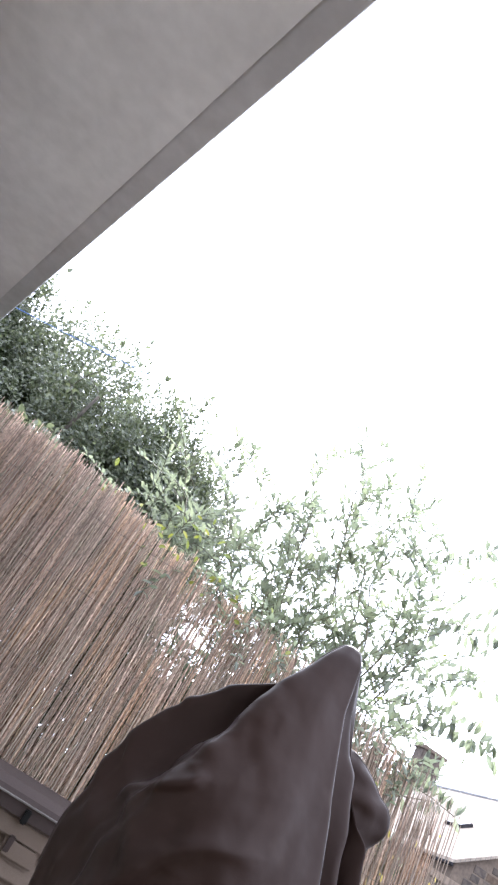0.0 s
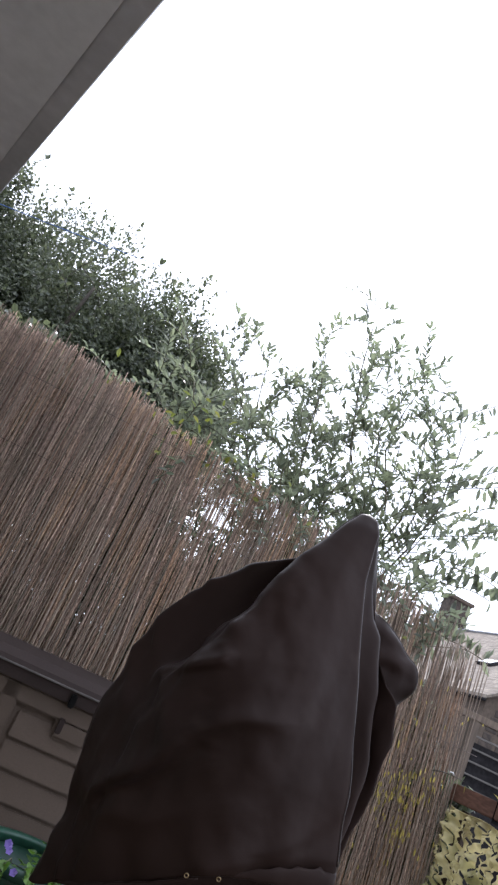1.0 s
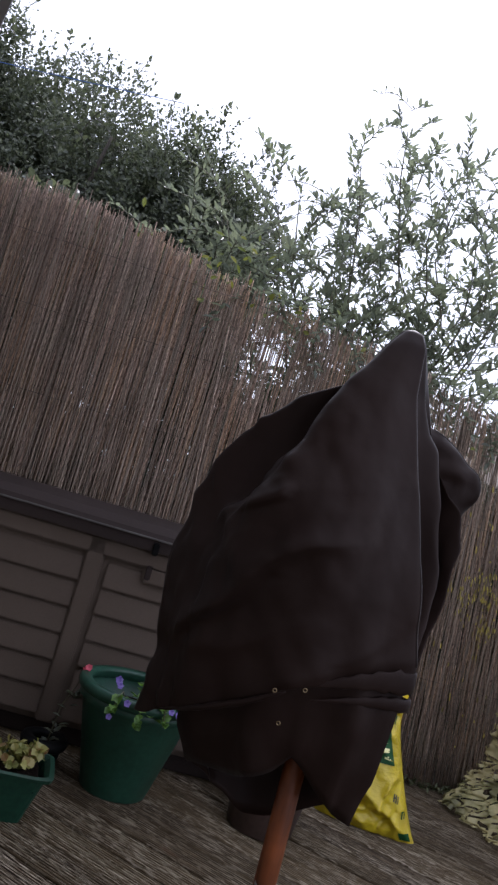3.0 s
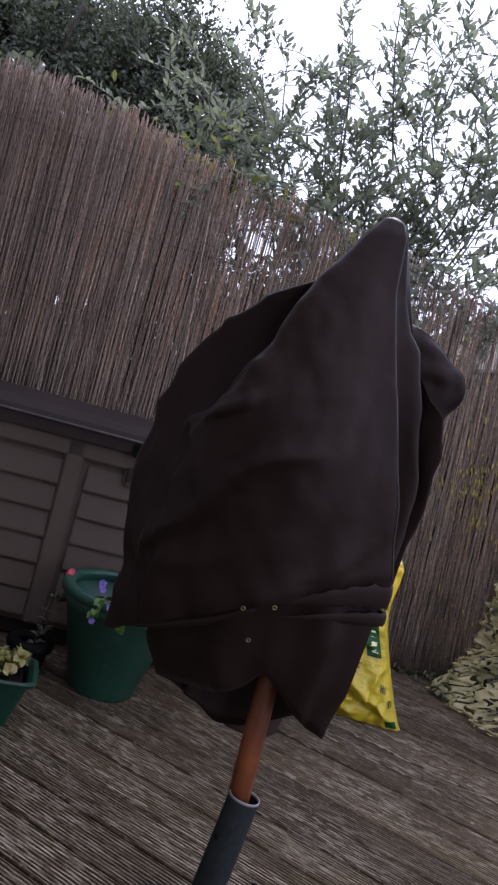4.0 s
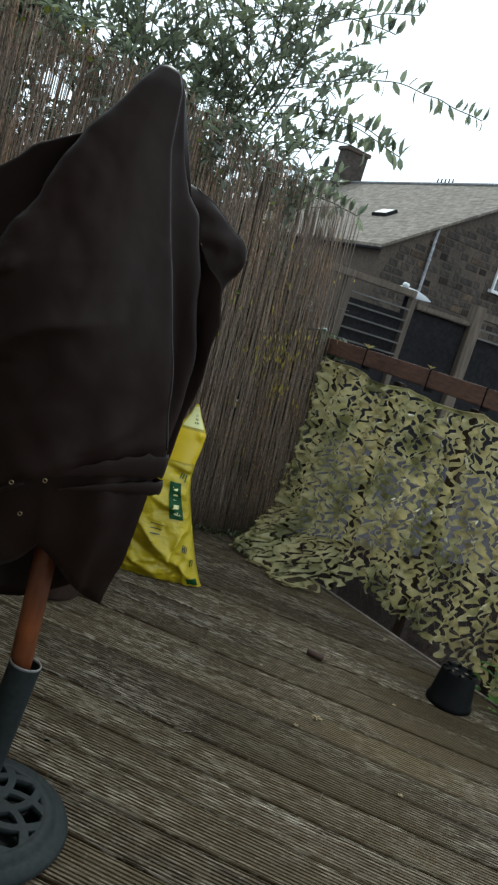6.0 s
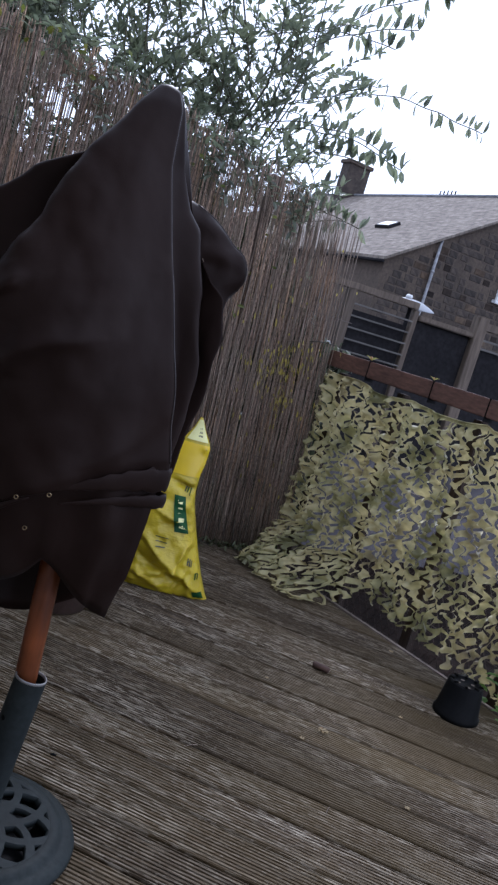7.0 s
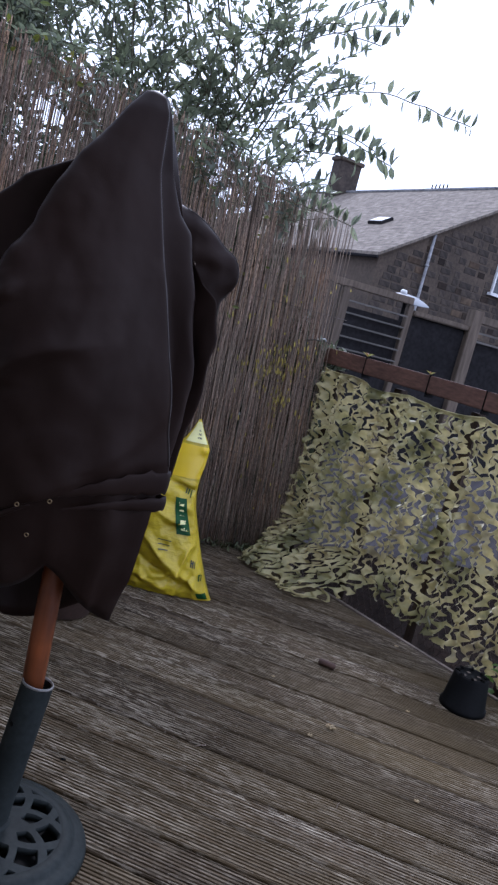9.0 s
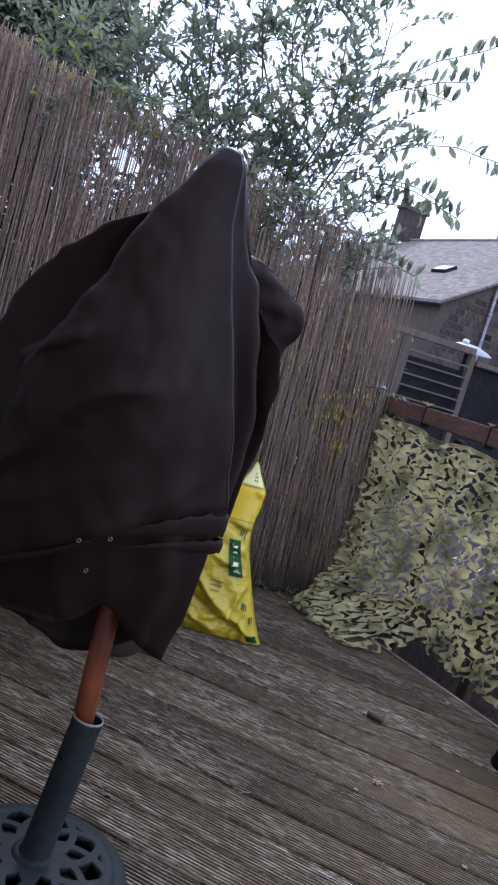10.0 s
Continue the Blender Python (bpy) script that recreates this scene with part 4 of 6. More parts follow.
# trough with lettuces
TO = Matrix.Translation((-1.0, 1.4, 0)) @ pose(0, 0, 0, 0, 0, 42)
trough = thing("planter_trough", "long green plastic trough planter on the deck", "planter", at=TO)
tv, tf = [], []
rings = [(0.24, 0.065, 0.0), (0.275, 0.088, 0.125), (0.29, 0.1, 0.125), (0.293, 0.103, 0.135), (0.28, 0.092, 0.138), (0.268, 0.08, 0.125), (0.255, 0.07, 0.06)]
for hx, hy, z in rings:
    for k in range(24):
        a = 2 * math.pi * k / 24
        cx, sy = math.cos(a), math.sin(a)
        e = 0.22
        tv.append((hx * math.copysign(abs(cx) ** e, cx), hy * math.copysign(abs(sy) ** e, sy), z))
for i in range(len(rings) - 1):
    for k in range(24):
        j = (k + 1) % 24
        tf.append((i * 24 + k, i * 24 + j, (i + 1) * 24 + j, (i + 1) * 24 + k))
tf.append(tuple(reversed(range(24))))
put("body", mesh_of("body", tv, tf, M_TROUGH, False), trough)
put("soil", box_mesh("soil", (0.51, 0.15, 0.03), M_SOIL, 0.005, (0, 0, 0.1)), trough, "dark potting soil")
for c in (-0.19, -0.06, 0.08, 0.2):
    let = thing("lettuce_plant", "young curly red and green lettuce in the trough", "plant", at=TO @ Matrix.Translation((c, 0, 0.112)), group="lettuces in the trough")
    lp = Pile()
    for k in range(34):
        a, el = rnd.uniform(0, 6.28), rnd.uniform(0.3, 1.3)
        d = Vector((math.cos(a) * math.cos(el), math.sin(a) * math.cos(el), math.sin(el)))
        ln = rnd.uniform(0.05, 0.095)
        mid = d * ln * 0.5
        lp.leaf((0, 0, 0), d, (0, 0, 1), ln, ln * 0.4)
        for q in range(4):
            b2 = Vector((rnd.uniform(-1, 1), rnd.uniform(-1, 1), rnd.uniform(-0.4, 1)))
            lp.leaf(mid + d * ln * 0.35, b2, d, ln * 0.3, ln * 0.28)
    put("leaves", lp.mesh("leaves", M_LETTUCE), let)

# upturned black pot, stub
upturned = thing("black_pot", "upturned black plastic nursery pot on the deck", "plant pot", at=Matrix.Translation((0.888, 2.588, 0)) @ Matrix.Scale(0.85, 4))
put("body", lathe("body", [(0.088, 0.0), (0.09, 0.004), (0.09, 0.018), (0.084, 0.022), (0.068, 0.135), (0.062, 0.142), (0.052, 0.14), (0.05, 0.134), (0, 0.134)], M_BLACK, 44), upturned)
for k in range(8):
    a = 2 * math.pi * k / 8
    hole = box_mesh("drain_lug", (0.02, 0.012, 0.01), M_BLACK, 0.003, (0.056 * math.cos(a), 0.056 * math.sin(a), 0.142), math.degrees(a))
    put("drain_lug", hole, upturned)
for k in range(4):
    a = 2 * math.pi * k / 4 + 0.4
    put("drain_hole", lathe("drain_hole", [(0, 0.0005), (0.008, 0.0005)], M_POST, 14), upturned, "small drain hole", at=pose(0.03 * math.cos(a), 0.03 * math.sin(a), 0.1345))
stub = thing("wood_stub", "short dark brown stick lying on the deck", "stick", at=Matrix.Translation((0.433, 2.517, 0.0125)) @ pose(0, 0, 0, 0, 0, -6) @ Matrix.Scale(0.9, 4))
put("stick", tube_mesh("stick", [(-0.032, 0, 0), (-0.028, 0, 0.001), (0, 0.002, 0.001), (0.028, 0, 0), (0.033, 0, -0.001)], [0.009, 0.013, 0.012, 0.013, 0.008], M_STUB, 9), stub)

clay = flower_pot("terracotta_pot", "small terracotta pot half hidden under green leaves", Matrix.Translation((1.19, 2.57, 0)), 0.045, 0.06, 0.1, M_TERRACOTTA)
weeds = thing("weed_plant", "low broad-leaved green weed at the deck edge", "plant", at=Matrix.Translation((1.08, 2.68, 0)))
wp = Pile()
for k in range(60):
    a, el = rnd.uniform(0, 6.28), rnd.uniform(0.0, 1.0)
    p = Vector((rnd.uniform(-0.1, 0.12), rnd.uniform(-0.1, 0.1), rnd.uniform(0.02, 0.15)))
    wp.leaf(p, (math.cos(a), math.sin(a), math.sin(el) - 0.3), (0, 0, 1), rnd.uniform(0.03, 0.06), rnd.uniform(0.02, 0.035))
put("leaves", wp.mesh("leaves", M_VIOLALEAF), weeds)


# ---- yellow compost bag ----
GC = Vector((-0.21, 2.7, 0))
GU, GF = Vector((0.94, 0.34, 0)), Vector((0.34, -0.94, 0))       # along its width, out of its front
bag = thing("compost_bag", "crumpled yellow plastic compost bag leaning upright on the deck", "bag", at=Matrix.Translation(GC))
BAGW = [(0.0, -0.21, 0.155), (0.02, -0.21, 0.142), (0.08, -0.2, 0.112), (0.16, -0.185, 0.078), (0.24, -0.172, 0.048), (0.315, -0.165, 0.022), (0.37, -0.16, 0.01), (0.43, -0.15, 0.01), (0.48, -0.13, 0.018), (0.535, -0.1, 0.021), (0.555, -0.085, 0.012), (0.6, -0.06, -0.016), (0.64, -0.046, -0.036)]
BAGD = [(0.0, 0.04), (0.03, 0.075), (0.12, 0.095), (0.25, 0.085), (0.36, 0.055), (0.395, 0.05), (0.42, 0.03), (0.5, 0.014), (0.64, 0.003)]
# fold lines of the film: ends across and up it, height, width
BAG_FOLDS = [(-0.15, 0.2, 0.0, 0.1, 0.016, 0.02), (0.0, 0.1, 0.12, 0.02, 0.013, 0.014), (0.0, 0.1, 0.04, 0.2, 0.012, 0.016), (0.0, 0.1, -0.12, 0.06, 0.012, 0.018), (0.05, 0.3, 0.08, 0.15, 0.01, 0.014), (-0.12, 0.3, 0.02, 0.24, 0.012, 0.014),
             (-0.16, 0.14, 0.02, 0.05, -0.012, 0.014), (-0.1, 0.4, 0.01, 0.375, -0.016, 0.012), (-0.05, 0.34, 0.02, 0.31, 0.008, 0.01), (0.02, 0.02, 0.06, 0.09, -0.01, 0.012), (-0.18, 0.08, -0.04, 0.03, 0.01, 0.014), (0.0, 0.535, 0.02, 0.52, 0.008, 0.012), (-0.1, 0.24, 0.05, 0.27, -0.008, 0.012)]


def bag_crease(u, z):
    total = 0.0
    u += 0.012 * noise.noise(Vector((u * 14, z * 14, 3)))
    z += 0.012 * noise.noise(Vector((u * 14, z * 14, 8)))
    for u0, z0, u1, z1, high, wide in BAG_FOLDS:
        ax, az = u1 - u0, z1 - z0
        t = ((u - u0) * ax + (z - z0) * az) / (ax * ax + az * az)
        d = math.hypot(u - u0 - ax * min(1, max(0, t)), z - z0 - az * min(1, max(0, t)))
        if d < wide * 2:
            k = max(0.0, 1 - d / (wide * 2))
            total += 2.4 * high * k * k * (1 - 0.5 * abs(2 * min(1, max(0, t)) - 1))
    return total + 0.012 * noise.noise(Vector((u * 9, z * 7, 2))) + 0.014 * (0.4 - abs(noise.noise(Vector((u * 22 + z * 9, z * 19, 6))))) * (z < 0.4)


def bag_point(s, z, lift=0.0):
    """A point of the bag's front: s from -1 to 1 across it."""
    lo = float(np.interp(z, [r[0] for r in BAGW], [r[1] for r in BAGW]))
    hi = float(np.interp(z, [r[0] for r in BAGW], [r[2] for r in BAGW]))
    d = curve_at(BAGD, z)
    u = lo + (hi - lo) * (s + 1) / 2
    f = d * math.sqrt(max(0, 1 - abs(s) ** 2.6)) + bag_crease(u, z) * (1 - abs(s) ** 6)
    return GU * u + GF * (f + lift - 0.2 * z) + Vector((0, 0, z))


bv, bf, nb, mb = [], [], 61, 101
for i in range(mb):
    z = 0.64 * i / (mb - 1)
    for k in range(nb):
        bv.append(bag_point(-1 + 2 * k / (nb - 1), z))
back0 = len(bv)
for i in range(mb):
    z = 0.64 * i / (mb - 1)
    lo, hi = bag_point(-1, z), bag_point(1, z)
    for k in range(nb):
        s = -1 + 2 * k / (nb - 1)
        p = bag_point(s, z)
        bv.append(p - GF * (2 * max(0.0, (p - lo.lerp(hi, (s + 1) / 2)).dot(GF)) + 0.002))
for i in range(mb - 1):
    for k in range(nb - 1):
        a = i * nb + k
        bf.append((a, a + 1, a + nb + 1, a + nb))
        bf.append((back0 + a, back0 + a + nb, back0 + a + nb + 1, back0 + a + 1))
    for k, flip in ((0, 0), (nb - 1, 1)):
        a = i * nb + k
        q = (a, a + nb, back0 + a + nb, back0 + a)
        bf.append(q if not flip else tuple(reversed(q)))
put("film", mesh_of("film", bv, bf, M_BAG), bag)


def print_patch(name, s0, s1, z0, z1, material, slant=0.0, nseg=8):
    v, f = [], []
    for i in range(nseg + 1):
        for k in range(nseg + 1):
            t = k / nseg
            z = z0 + (z1 - z0) * i / nseg
            v.append(bag_point(s0 + (s1 - s0) * t + slant * (i / nseg - 0.5), z, 0.004))
    for i in range(nseg):
        for k in range(nseg):
            a = i * (nseg + 1) + k
            f.append((a, a + 1, a + nseg + 2, a + nseg + 1))
    put(name, mesh_of(name, v, f, material), bag)


print_patch("bright_band", -0.98, 0.99, 0.425, 0.545, M_BAGBAND, 0, 14)
print_patch("green_panel", 0.18, 0.66, 0.235, 0.355, M_BAGGREEN, -0.15, 12)
print_patch("green_corner", 0.72, 0.94, 0.008, 0.034, M_BAGGREEN, 0, 6)
for k in range(5):
    print_patch("letter_bar", 0.4 - 0.03 * k, 0.6 - 0.03 * k, 0.25 + 0.02 * k, 0.262 + 0.02 * k, M_BAGPALE, 0.0, 3)
for s0, s1, z0, z1, ink in ((0.68, 0.71, 0.125, 0.15, M_BAGINK), (0.73, 0.76, 0.122, 0.147, M_BAGINK), (0.69, 0.75, 0.136, 0.14, M_BAGINK), (0.78, 0.8, 0.12, 0.143, M_BAGINK), (0.84, 0.87, 0.075, 0.098, M_BAGGREEN), (0.9, 0.92, 0.077, 0.096, M_BAGGREEN), (0.86, 0.91, 0.094, 0.098, M_BAGGREEN), (0.5, 0.56, 0.372, 0.388, M_BAGINK), (0.6, 0.66, 0.37, 0.385, M_BAGGREEN), (0.72, 0.77, 0.36, 0.385, M_BAGGREEN)):
    print_patch("letter_bar", s0, s1, z0, z1, ink, 0.04, 4)
for k in range(3):
    print_patch("letter_bar", -0.3 + 0.03 * k, 0.12 - 0.04 * k, 0.205 - 0.016 * k, 0.208 - 0.016 * k, M_BAGINK, 0, 4)
print_patch("pale_panel", -0.8, 0.9, 0.555, 0.632, M_BAGPALE, 0, 8)
for k in range(3):
    print_patch("letter_bar", 0.0, 0.5, 0.57 + 0.013 * k, 0.577 + 0.013 * k, M_BAGINK, 0, 3)


# ---- planting behind the fences ----
def limb(pile, a, b, r0, r1, bend, seg=7):
    a, b = Vector(a), Vector(b)
    pts, radii = [], []
    for k in range(seg + 1):
        t = k / seg
        q = a.lerp(b, t)
        q += Vector((noise.noise(q * 2 + Vector((9, 0, 0))), noise.noise(q * 2 + Vector((0, 7, 0))), 0)) * bend * math.sin(math.pi * min(1, t * 1.1) * 0.9)
        pts.append(q)
        radii.append(r0 + (r1 - r0) * t)
    pile.tube(pts, radii, 7)
    return pts


def leafy_twig(leaves, wood, a, b, length, width, step, lift=0.6, droop=0.0, rng=rnd, r=0.003):
    """A twig with leaves set alternately along it."""
    a, b = Vector(a), Vector(b)
    n = max(3, int((b - a).length / step))
    d = (b - a).normalized()
    side = d.cross(Vector((0, 0, 1)))
    side = side.normalized() if side.length > 0.05 else Vector((1, 0, 0))
    pts = []
    for k in range(n + 1):
        t = k / n
        p = a.lerp(b, t) + Vector((0, 0, 0.12 * (b - a).length * math.sin(math.pi * t) - droop * t * t))
        p += Vector((noise.noise(p * 5), noise.noise(p * 5 + Vector((3, 3, 3))), noise.noise(p * 5 + Vector((8, 1, 1))))) * 0.02
        pts.append(p)
        if t < 0.12:
            continue
        out = side * (1 if k % 2 else -1) * rng.uniform(0.4, 1.0) + Vector((0, 0, 1)) * rng.uniform(-0.2, lift) + d * rng.uniform(0.2, 0.8)
        out += Vector((rng.uniform(-0.4, 0.4), rng.uniform(-0.4, 0.4), rng.uniform(-0.2, 0.4)))
        leaves.leaf(p, out, (rng.uniform(-1, 1), rng.uniform(-1, 1), 1), length * rng.uniform(0.7, 1.15), width * rng.uniform(0.75, 1.2))
    leaves.leaf(pts[-1], d + Vector((0, 0, 0.1)), (0, 0, 1), length, width)
    wood.tube(pts[:: max(1, n // 6)] + [pts[-1]], r, 4)


def spray_twig(leaves, wood, a, b, length, width, rng):
    """An arching twig, its leaves standing up and hanging down in turn, tufted at the tip."""
    a, b = Vector(a), Vector(b)
    n = max(5, int((b - a).length / 0.042))
    d = (b - a).normalized()
    pts = []
    for k in range(n + 1):
        t = k / n
        p = a.lerp(b, t) + Vector((0, 0, 0.1 * (b - a).length * math.sin(math.pi * t ** 0.9)))
        p += Vector((noise.noise(p * 5), noise.noise(p * 5 + Vector((3, 3, 3))), noise.noise(p * 6 + Vector((8, 1, 1))))) * 0.018
        pts.append(p)
    for k, p in enumerate(pts[1:]):
        for q in range(rng.choice((1, 1, 2)) if k < n - 3 else 3):
            way = 1 if rng.random() < 0.68 else -0.9
            out = Vector((0, 0, way)) + d * rng.uniform(-0.1, 0.7) + Vector((rng.uniform(-0.35, 0.35), rng.uniform(-0.35, 0.35), 0))
            leaves.leaf(p, out, (rng.uniform(-1, 1), rng.uniform(-1, 1), rng.uniform(-0.3, 0.3)), length * rng.uniform(0.6, 1.1), width * rng.uniform(0.75, 1.15))
    wood.tube(pts, 0.0028, 4)


BO2 = Vector((-0.25, 4.0, 0))      # plane of the bay, behind the reeds


def by(s, away, z):
    return BO2 - FD * s - FN * away + Vector((0, 0, z))


rb = random.Random(21)
bay = thing("bay_tree", "tall bay shrub with narrow leaves, greyed by painted glare, behind the reed fence", "tree", at=Matrix.Translation(by(0.75, 0.1, -0.13)))
OFF = by(0.75, 0.1, -0.13)
wood, leaves = Pile(), Pile()
stems = [((0.75, 0.1), (s1, a1), top) for s1, a1, top in ((2.1, 0.2, 1.95), (1.9, 0.3, 2.1), (1.75, 0.1, 2.25), (1.6, 0.2, 2.5), (1.45, 0.4, 2.3), (1.3, 0.1, 2.45), (1.08, 0.1, 3.05), (1.0, 0.4, 2.5), (0.8, 0.1, 2.75), (0.62, 0.3, 2.6), (0.45, 0.1, 2.5), (0.3, 0.3, 2.3), (0.2, 0.1, 2.1), (1.2, 0.5, 2.1), (0.6, 0.5, 2.1), (0.1, 0.2, 1.75), (1.28, 0.2, 2.85), (0.92, 0.3, 2.95), (0.7, 0.15, 2.95), (0.5, 0.25, 2.9), (0.33, 0.1, 2.75), (1.5, 0.3, 2.6), (1.85, 0.1, 2.3), (1.2, 0.3, 2.6), (2.0, 0.15, 2.05), (1.75, 0.25, 2.0), (1.35, 0.3, 2.2), (1.1, 0.2, 2.15))]
for (s0, a0), (s1, a1), top in stems:
    pts = limb(wood, by(s0, a0, -0.13), by(s1, a1, top), 0.013, 0.003, 0.25, 12)
    for k in range(3, 13):
        p = pts[k]
        if p.z < 0.95:
            continue
        for q in range(rb.choice((3, 3, 4, 4))):
            ang = rb.uniform(0, 6.28)
            ln = rb.uniform(0.2, 0.42) * (1.15 - 0.5 * max(0, (p.z - 2.2)))
            e = p + Vector((math.cos(ang), math.sin(ang), rb.uniform(0.1, 1.3))).normalized() * max(0.14, ln) + FN * rb.uniform(-0.05, 0.02)
            leafy_twig(leaves, wood, p + Vector((rb.uniform(-0.03, 0.03), 0, rb.uniform(-0.15, 0.15))), e, 0.056, 0.019, 0.017, rng=rb, r=0.0022)
tagged(put("bough", wood.mesh("bough", M_TWIG, True), bay, at=Matrix.Translation(-OFF)), kind="stuff")
tagged(put("foliage", leaves.mesh("foliage", M_BAY), bay, at=Matrix.Translation(-OFF)), kind="stuff")
over = Pile()
over_wood = Pile()
for _ in range(34):
    s0 = rb.uniform(0.35, 1.75)
    top = curve_at([(0.3, 1.58), (0.5, 1.66), (1.0, 1.76), (1.75, 1.86)], s0)
    a = FE - FD * s0 - FN * 0.05 + Vector((0, 0, top + rb.uniform(-0.02, 0.06)))
    b = a + FN * rb.uniform(0.07, 0.14) + FD * rb.uniform(-0.12, 0.12) + Vector((0, 0, rb.uniform(-0.22, 0.05)))
    leafy_twig(over, over_wood, a, b, 0.055, 0.019, 0.016, rng=rb, r=0.002)
tagged(put("overhang", over.mesh("overhang", M_BAY), bay, at=Matrix.Translation(-OFF)), kind="stuff")
tagged(put("overhang_bough", over_wood.mesh("overhang_bough", M_TWIG, True), bay, at=Matrix.Translation(-OFF)), kind="stuff")
# long sprays that reach out past the fence end
for a, b, dr in (((0.42, 0.0, 2.06), (-0.62, 0.0, 2.27), 0.0), ((0.45, 0.02, 1.92), (-0.23, 0.0, 1.96), 0.05), ((0.62, 0.1, 2.05), (-0.25, 0.05, 2.85), 0.0), ((0.6, 0.1, 2.3), (-0.02, 0.0, 2.47), 0.05),
                 ((0.5, 0.0, 1.75), (-0.05, 0.0, 1.92), 0.1), ((0.35, 0.0, 1.62), (0.0, -0.02, 1.62), 0.1), ((0.4, 0.05, 1.6), (0.05, 0.0, 1.78), 0.0), ((0.62, 0.1, 2.5), (0.2, 0.05, 3.0), 0.0), ((0.55, 0.0, 1.9), (-0.12, -0.02, 2.0), 0.0), ((0.5, 0.05, 2.2), (-0.1, 0.0, 2.6), 0.0), ((0.3, 0.0, 1.5), (-0.1, -0.02, 1.62), 0.0)):
    sl, sw = Pile(), Pile()
    spray_twig(sl, sw, by(*a), by(*b), 0.088, 0.03, rb)
    spray = put("spray", sw.mesh("spray", M_TWIG, True), bay, at=Matrix.Translation(-OFF))
    put("leaves", sl.mesh("leaves", M_BAY), spray)


def crown(leaves, blobs, n, length, width, rng):
    """Leaves in tufts, thick in the outer shell of uneven blobs."""
    total = sum(b[1][0] * b[1][2] for b in blobs)
    tuft = 34
    for c, r in blobs:
        for _ in range(int(n * r[0] * r[2] / total / tuft)):
            v = Vector((rng.gauss(0, 1), rng.gauss(0, 1), rng.gauss(0, 1))).normalized()
            k = rng.uniform(0.5, 0.97) ** 0.6 * (1 + 0.22 * noise.noise(v * 2.3 + Vector(c)) + 0.12 * noise.noise(v * 7 + Vector(c)))
            mid = Vector(c) + Vector((v.x * r[0], v.y * r[1], v.z * r[2])) * k
            out = (v + Vector((rng.uniform(-0.6, 0.6), rng.uniform(-0.6, 0.6), rng.uniform(-0.3, 0.7)))).normalized()
            size = rng.uniform(0.08, 0.17)
            for q in range(tuft):
                p = mid + out * size * rng.uniform(-0.8, 1.0) + Vector((rng.gauss(0, 1), rng.gauss(0, 1), rng.gauss(0, 1))) * size * 0.36
                if p.z < 0.05:
                    continue
                d = out + Vector((rng.uniform(-1, 1), rng.uniform(-1, 1), rng.uniform(-1, 0.7)))
                leaves.leaf(p, d, v + Vector((rng.uniform(-0.8, 0.8), rng.uniform(-0.8, 0.8), 0.5)), length * rng.uniform(0.6, 1.2), width * rng.uniform(0.7, 1.2))


rt = random.Random(5)
# middles and half sizes of the parts of the crown
HOLLY = [((-0.8, 0.0, 2.7), (1.3, 1.2, 1.55)), ((0.5, 0.3, 2.65), (0.95, 0.85, 1.1)), ((-1.6, -0.8, 2.9), (1.2, 1.0, 1.75)), ((0.95, 0.45, 2.8), (0.55, 0.55, 0.6))]
tree = thing("holly_tree", "dense dark evergreen tree rising behind the reed fence", "tree", at=Matrix.Translation((-4.25, 4.6, 0.0)))
tl, tw = Pile(), Pile()
trunk_pile = Pile()
limb(trunk_pile, (0, 0, -0.13), (0.1, 0.1, 3.4), 0.13, 0.03, 0.3, 10)
put("trunk", trunk_pile.mesh("trunk", M_BARK, True), tree)
for e in ((-1.0, 0.2, 3.2), (0.9, 0.4, 2.6), (0.4, -0.5, 3.3), (-0.3, 0.7, 3.6), (1.5, 0.7, 2.1)):
    limb_pile = Pile()
    limb(limb_pile, (0.03, 0.02, rt.uniform(0.9, 1.8)), e, 0.05, 0.012, 0.3)
    put("limb", limb_pile.mesh("limb", M_BARK, True), tree)
crown(tl, HOLLY, 200000, 0.04, 0.023, rt)
crown(tl, [(c, tuple(0.62 * q for q in r)) for c, r in HOLLY], 50000, 0.07, 0.042, rt)
for _ in range(80):
    c, r = HOLLY[rt.choice((0, 0, 1, 1, 2, 3))]
    v = Vector((rt.gauss(0, 1), rt.gauss(0, 1), abs(rt.gauss(0, 1)) + 0.5)).normalized()
    p = Vector(c) + Vector((v.x * r[0], v.y * r[1], v.z * r[2])) * 0.9
    leafy_twig(tl, tw, p, p + (v + Vector((rt.uniform(-0.5, 0.5), rt.uniform(-0.5, 0.5), 0.3))).normalized() * rt.uniform(0.25, 0.5), 0.062, 0.034, 0.04, rng=rt, r=0.003)
tagged(put("twig", tw.mesh("twig", M_BARK, True), tree), kind="stuff")
tagged(put("crown", tl.mesh("crown", M_IVY), tree), kind="stuff")

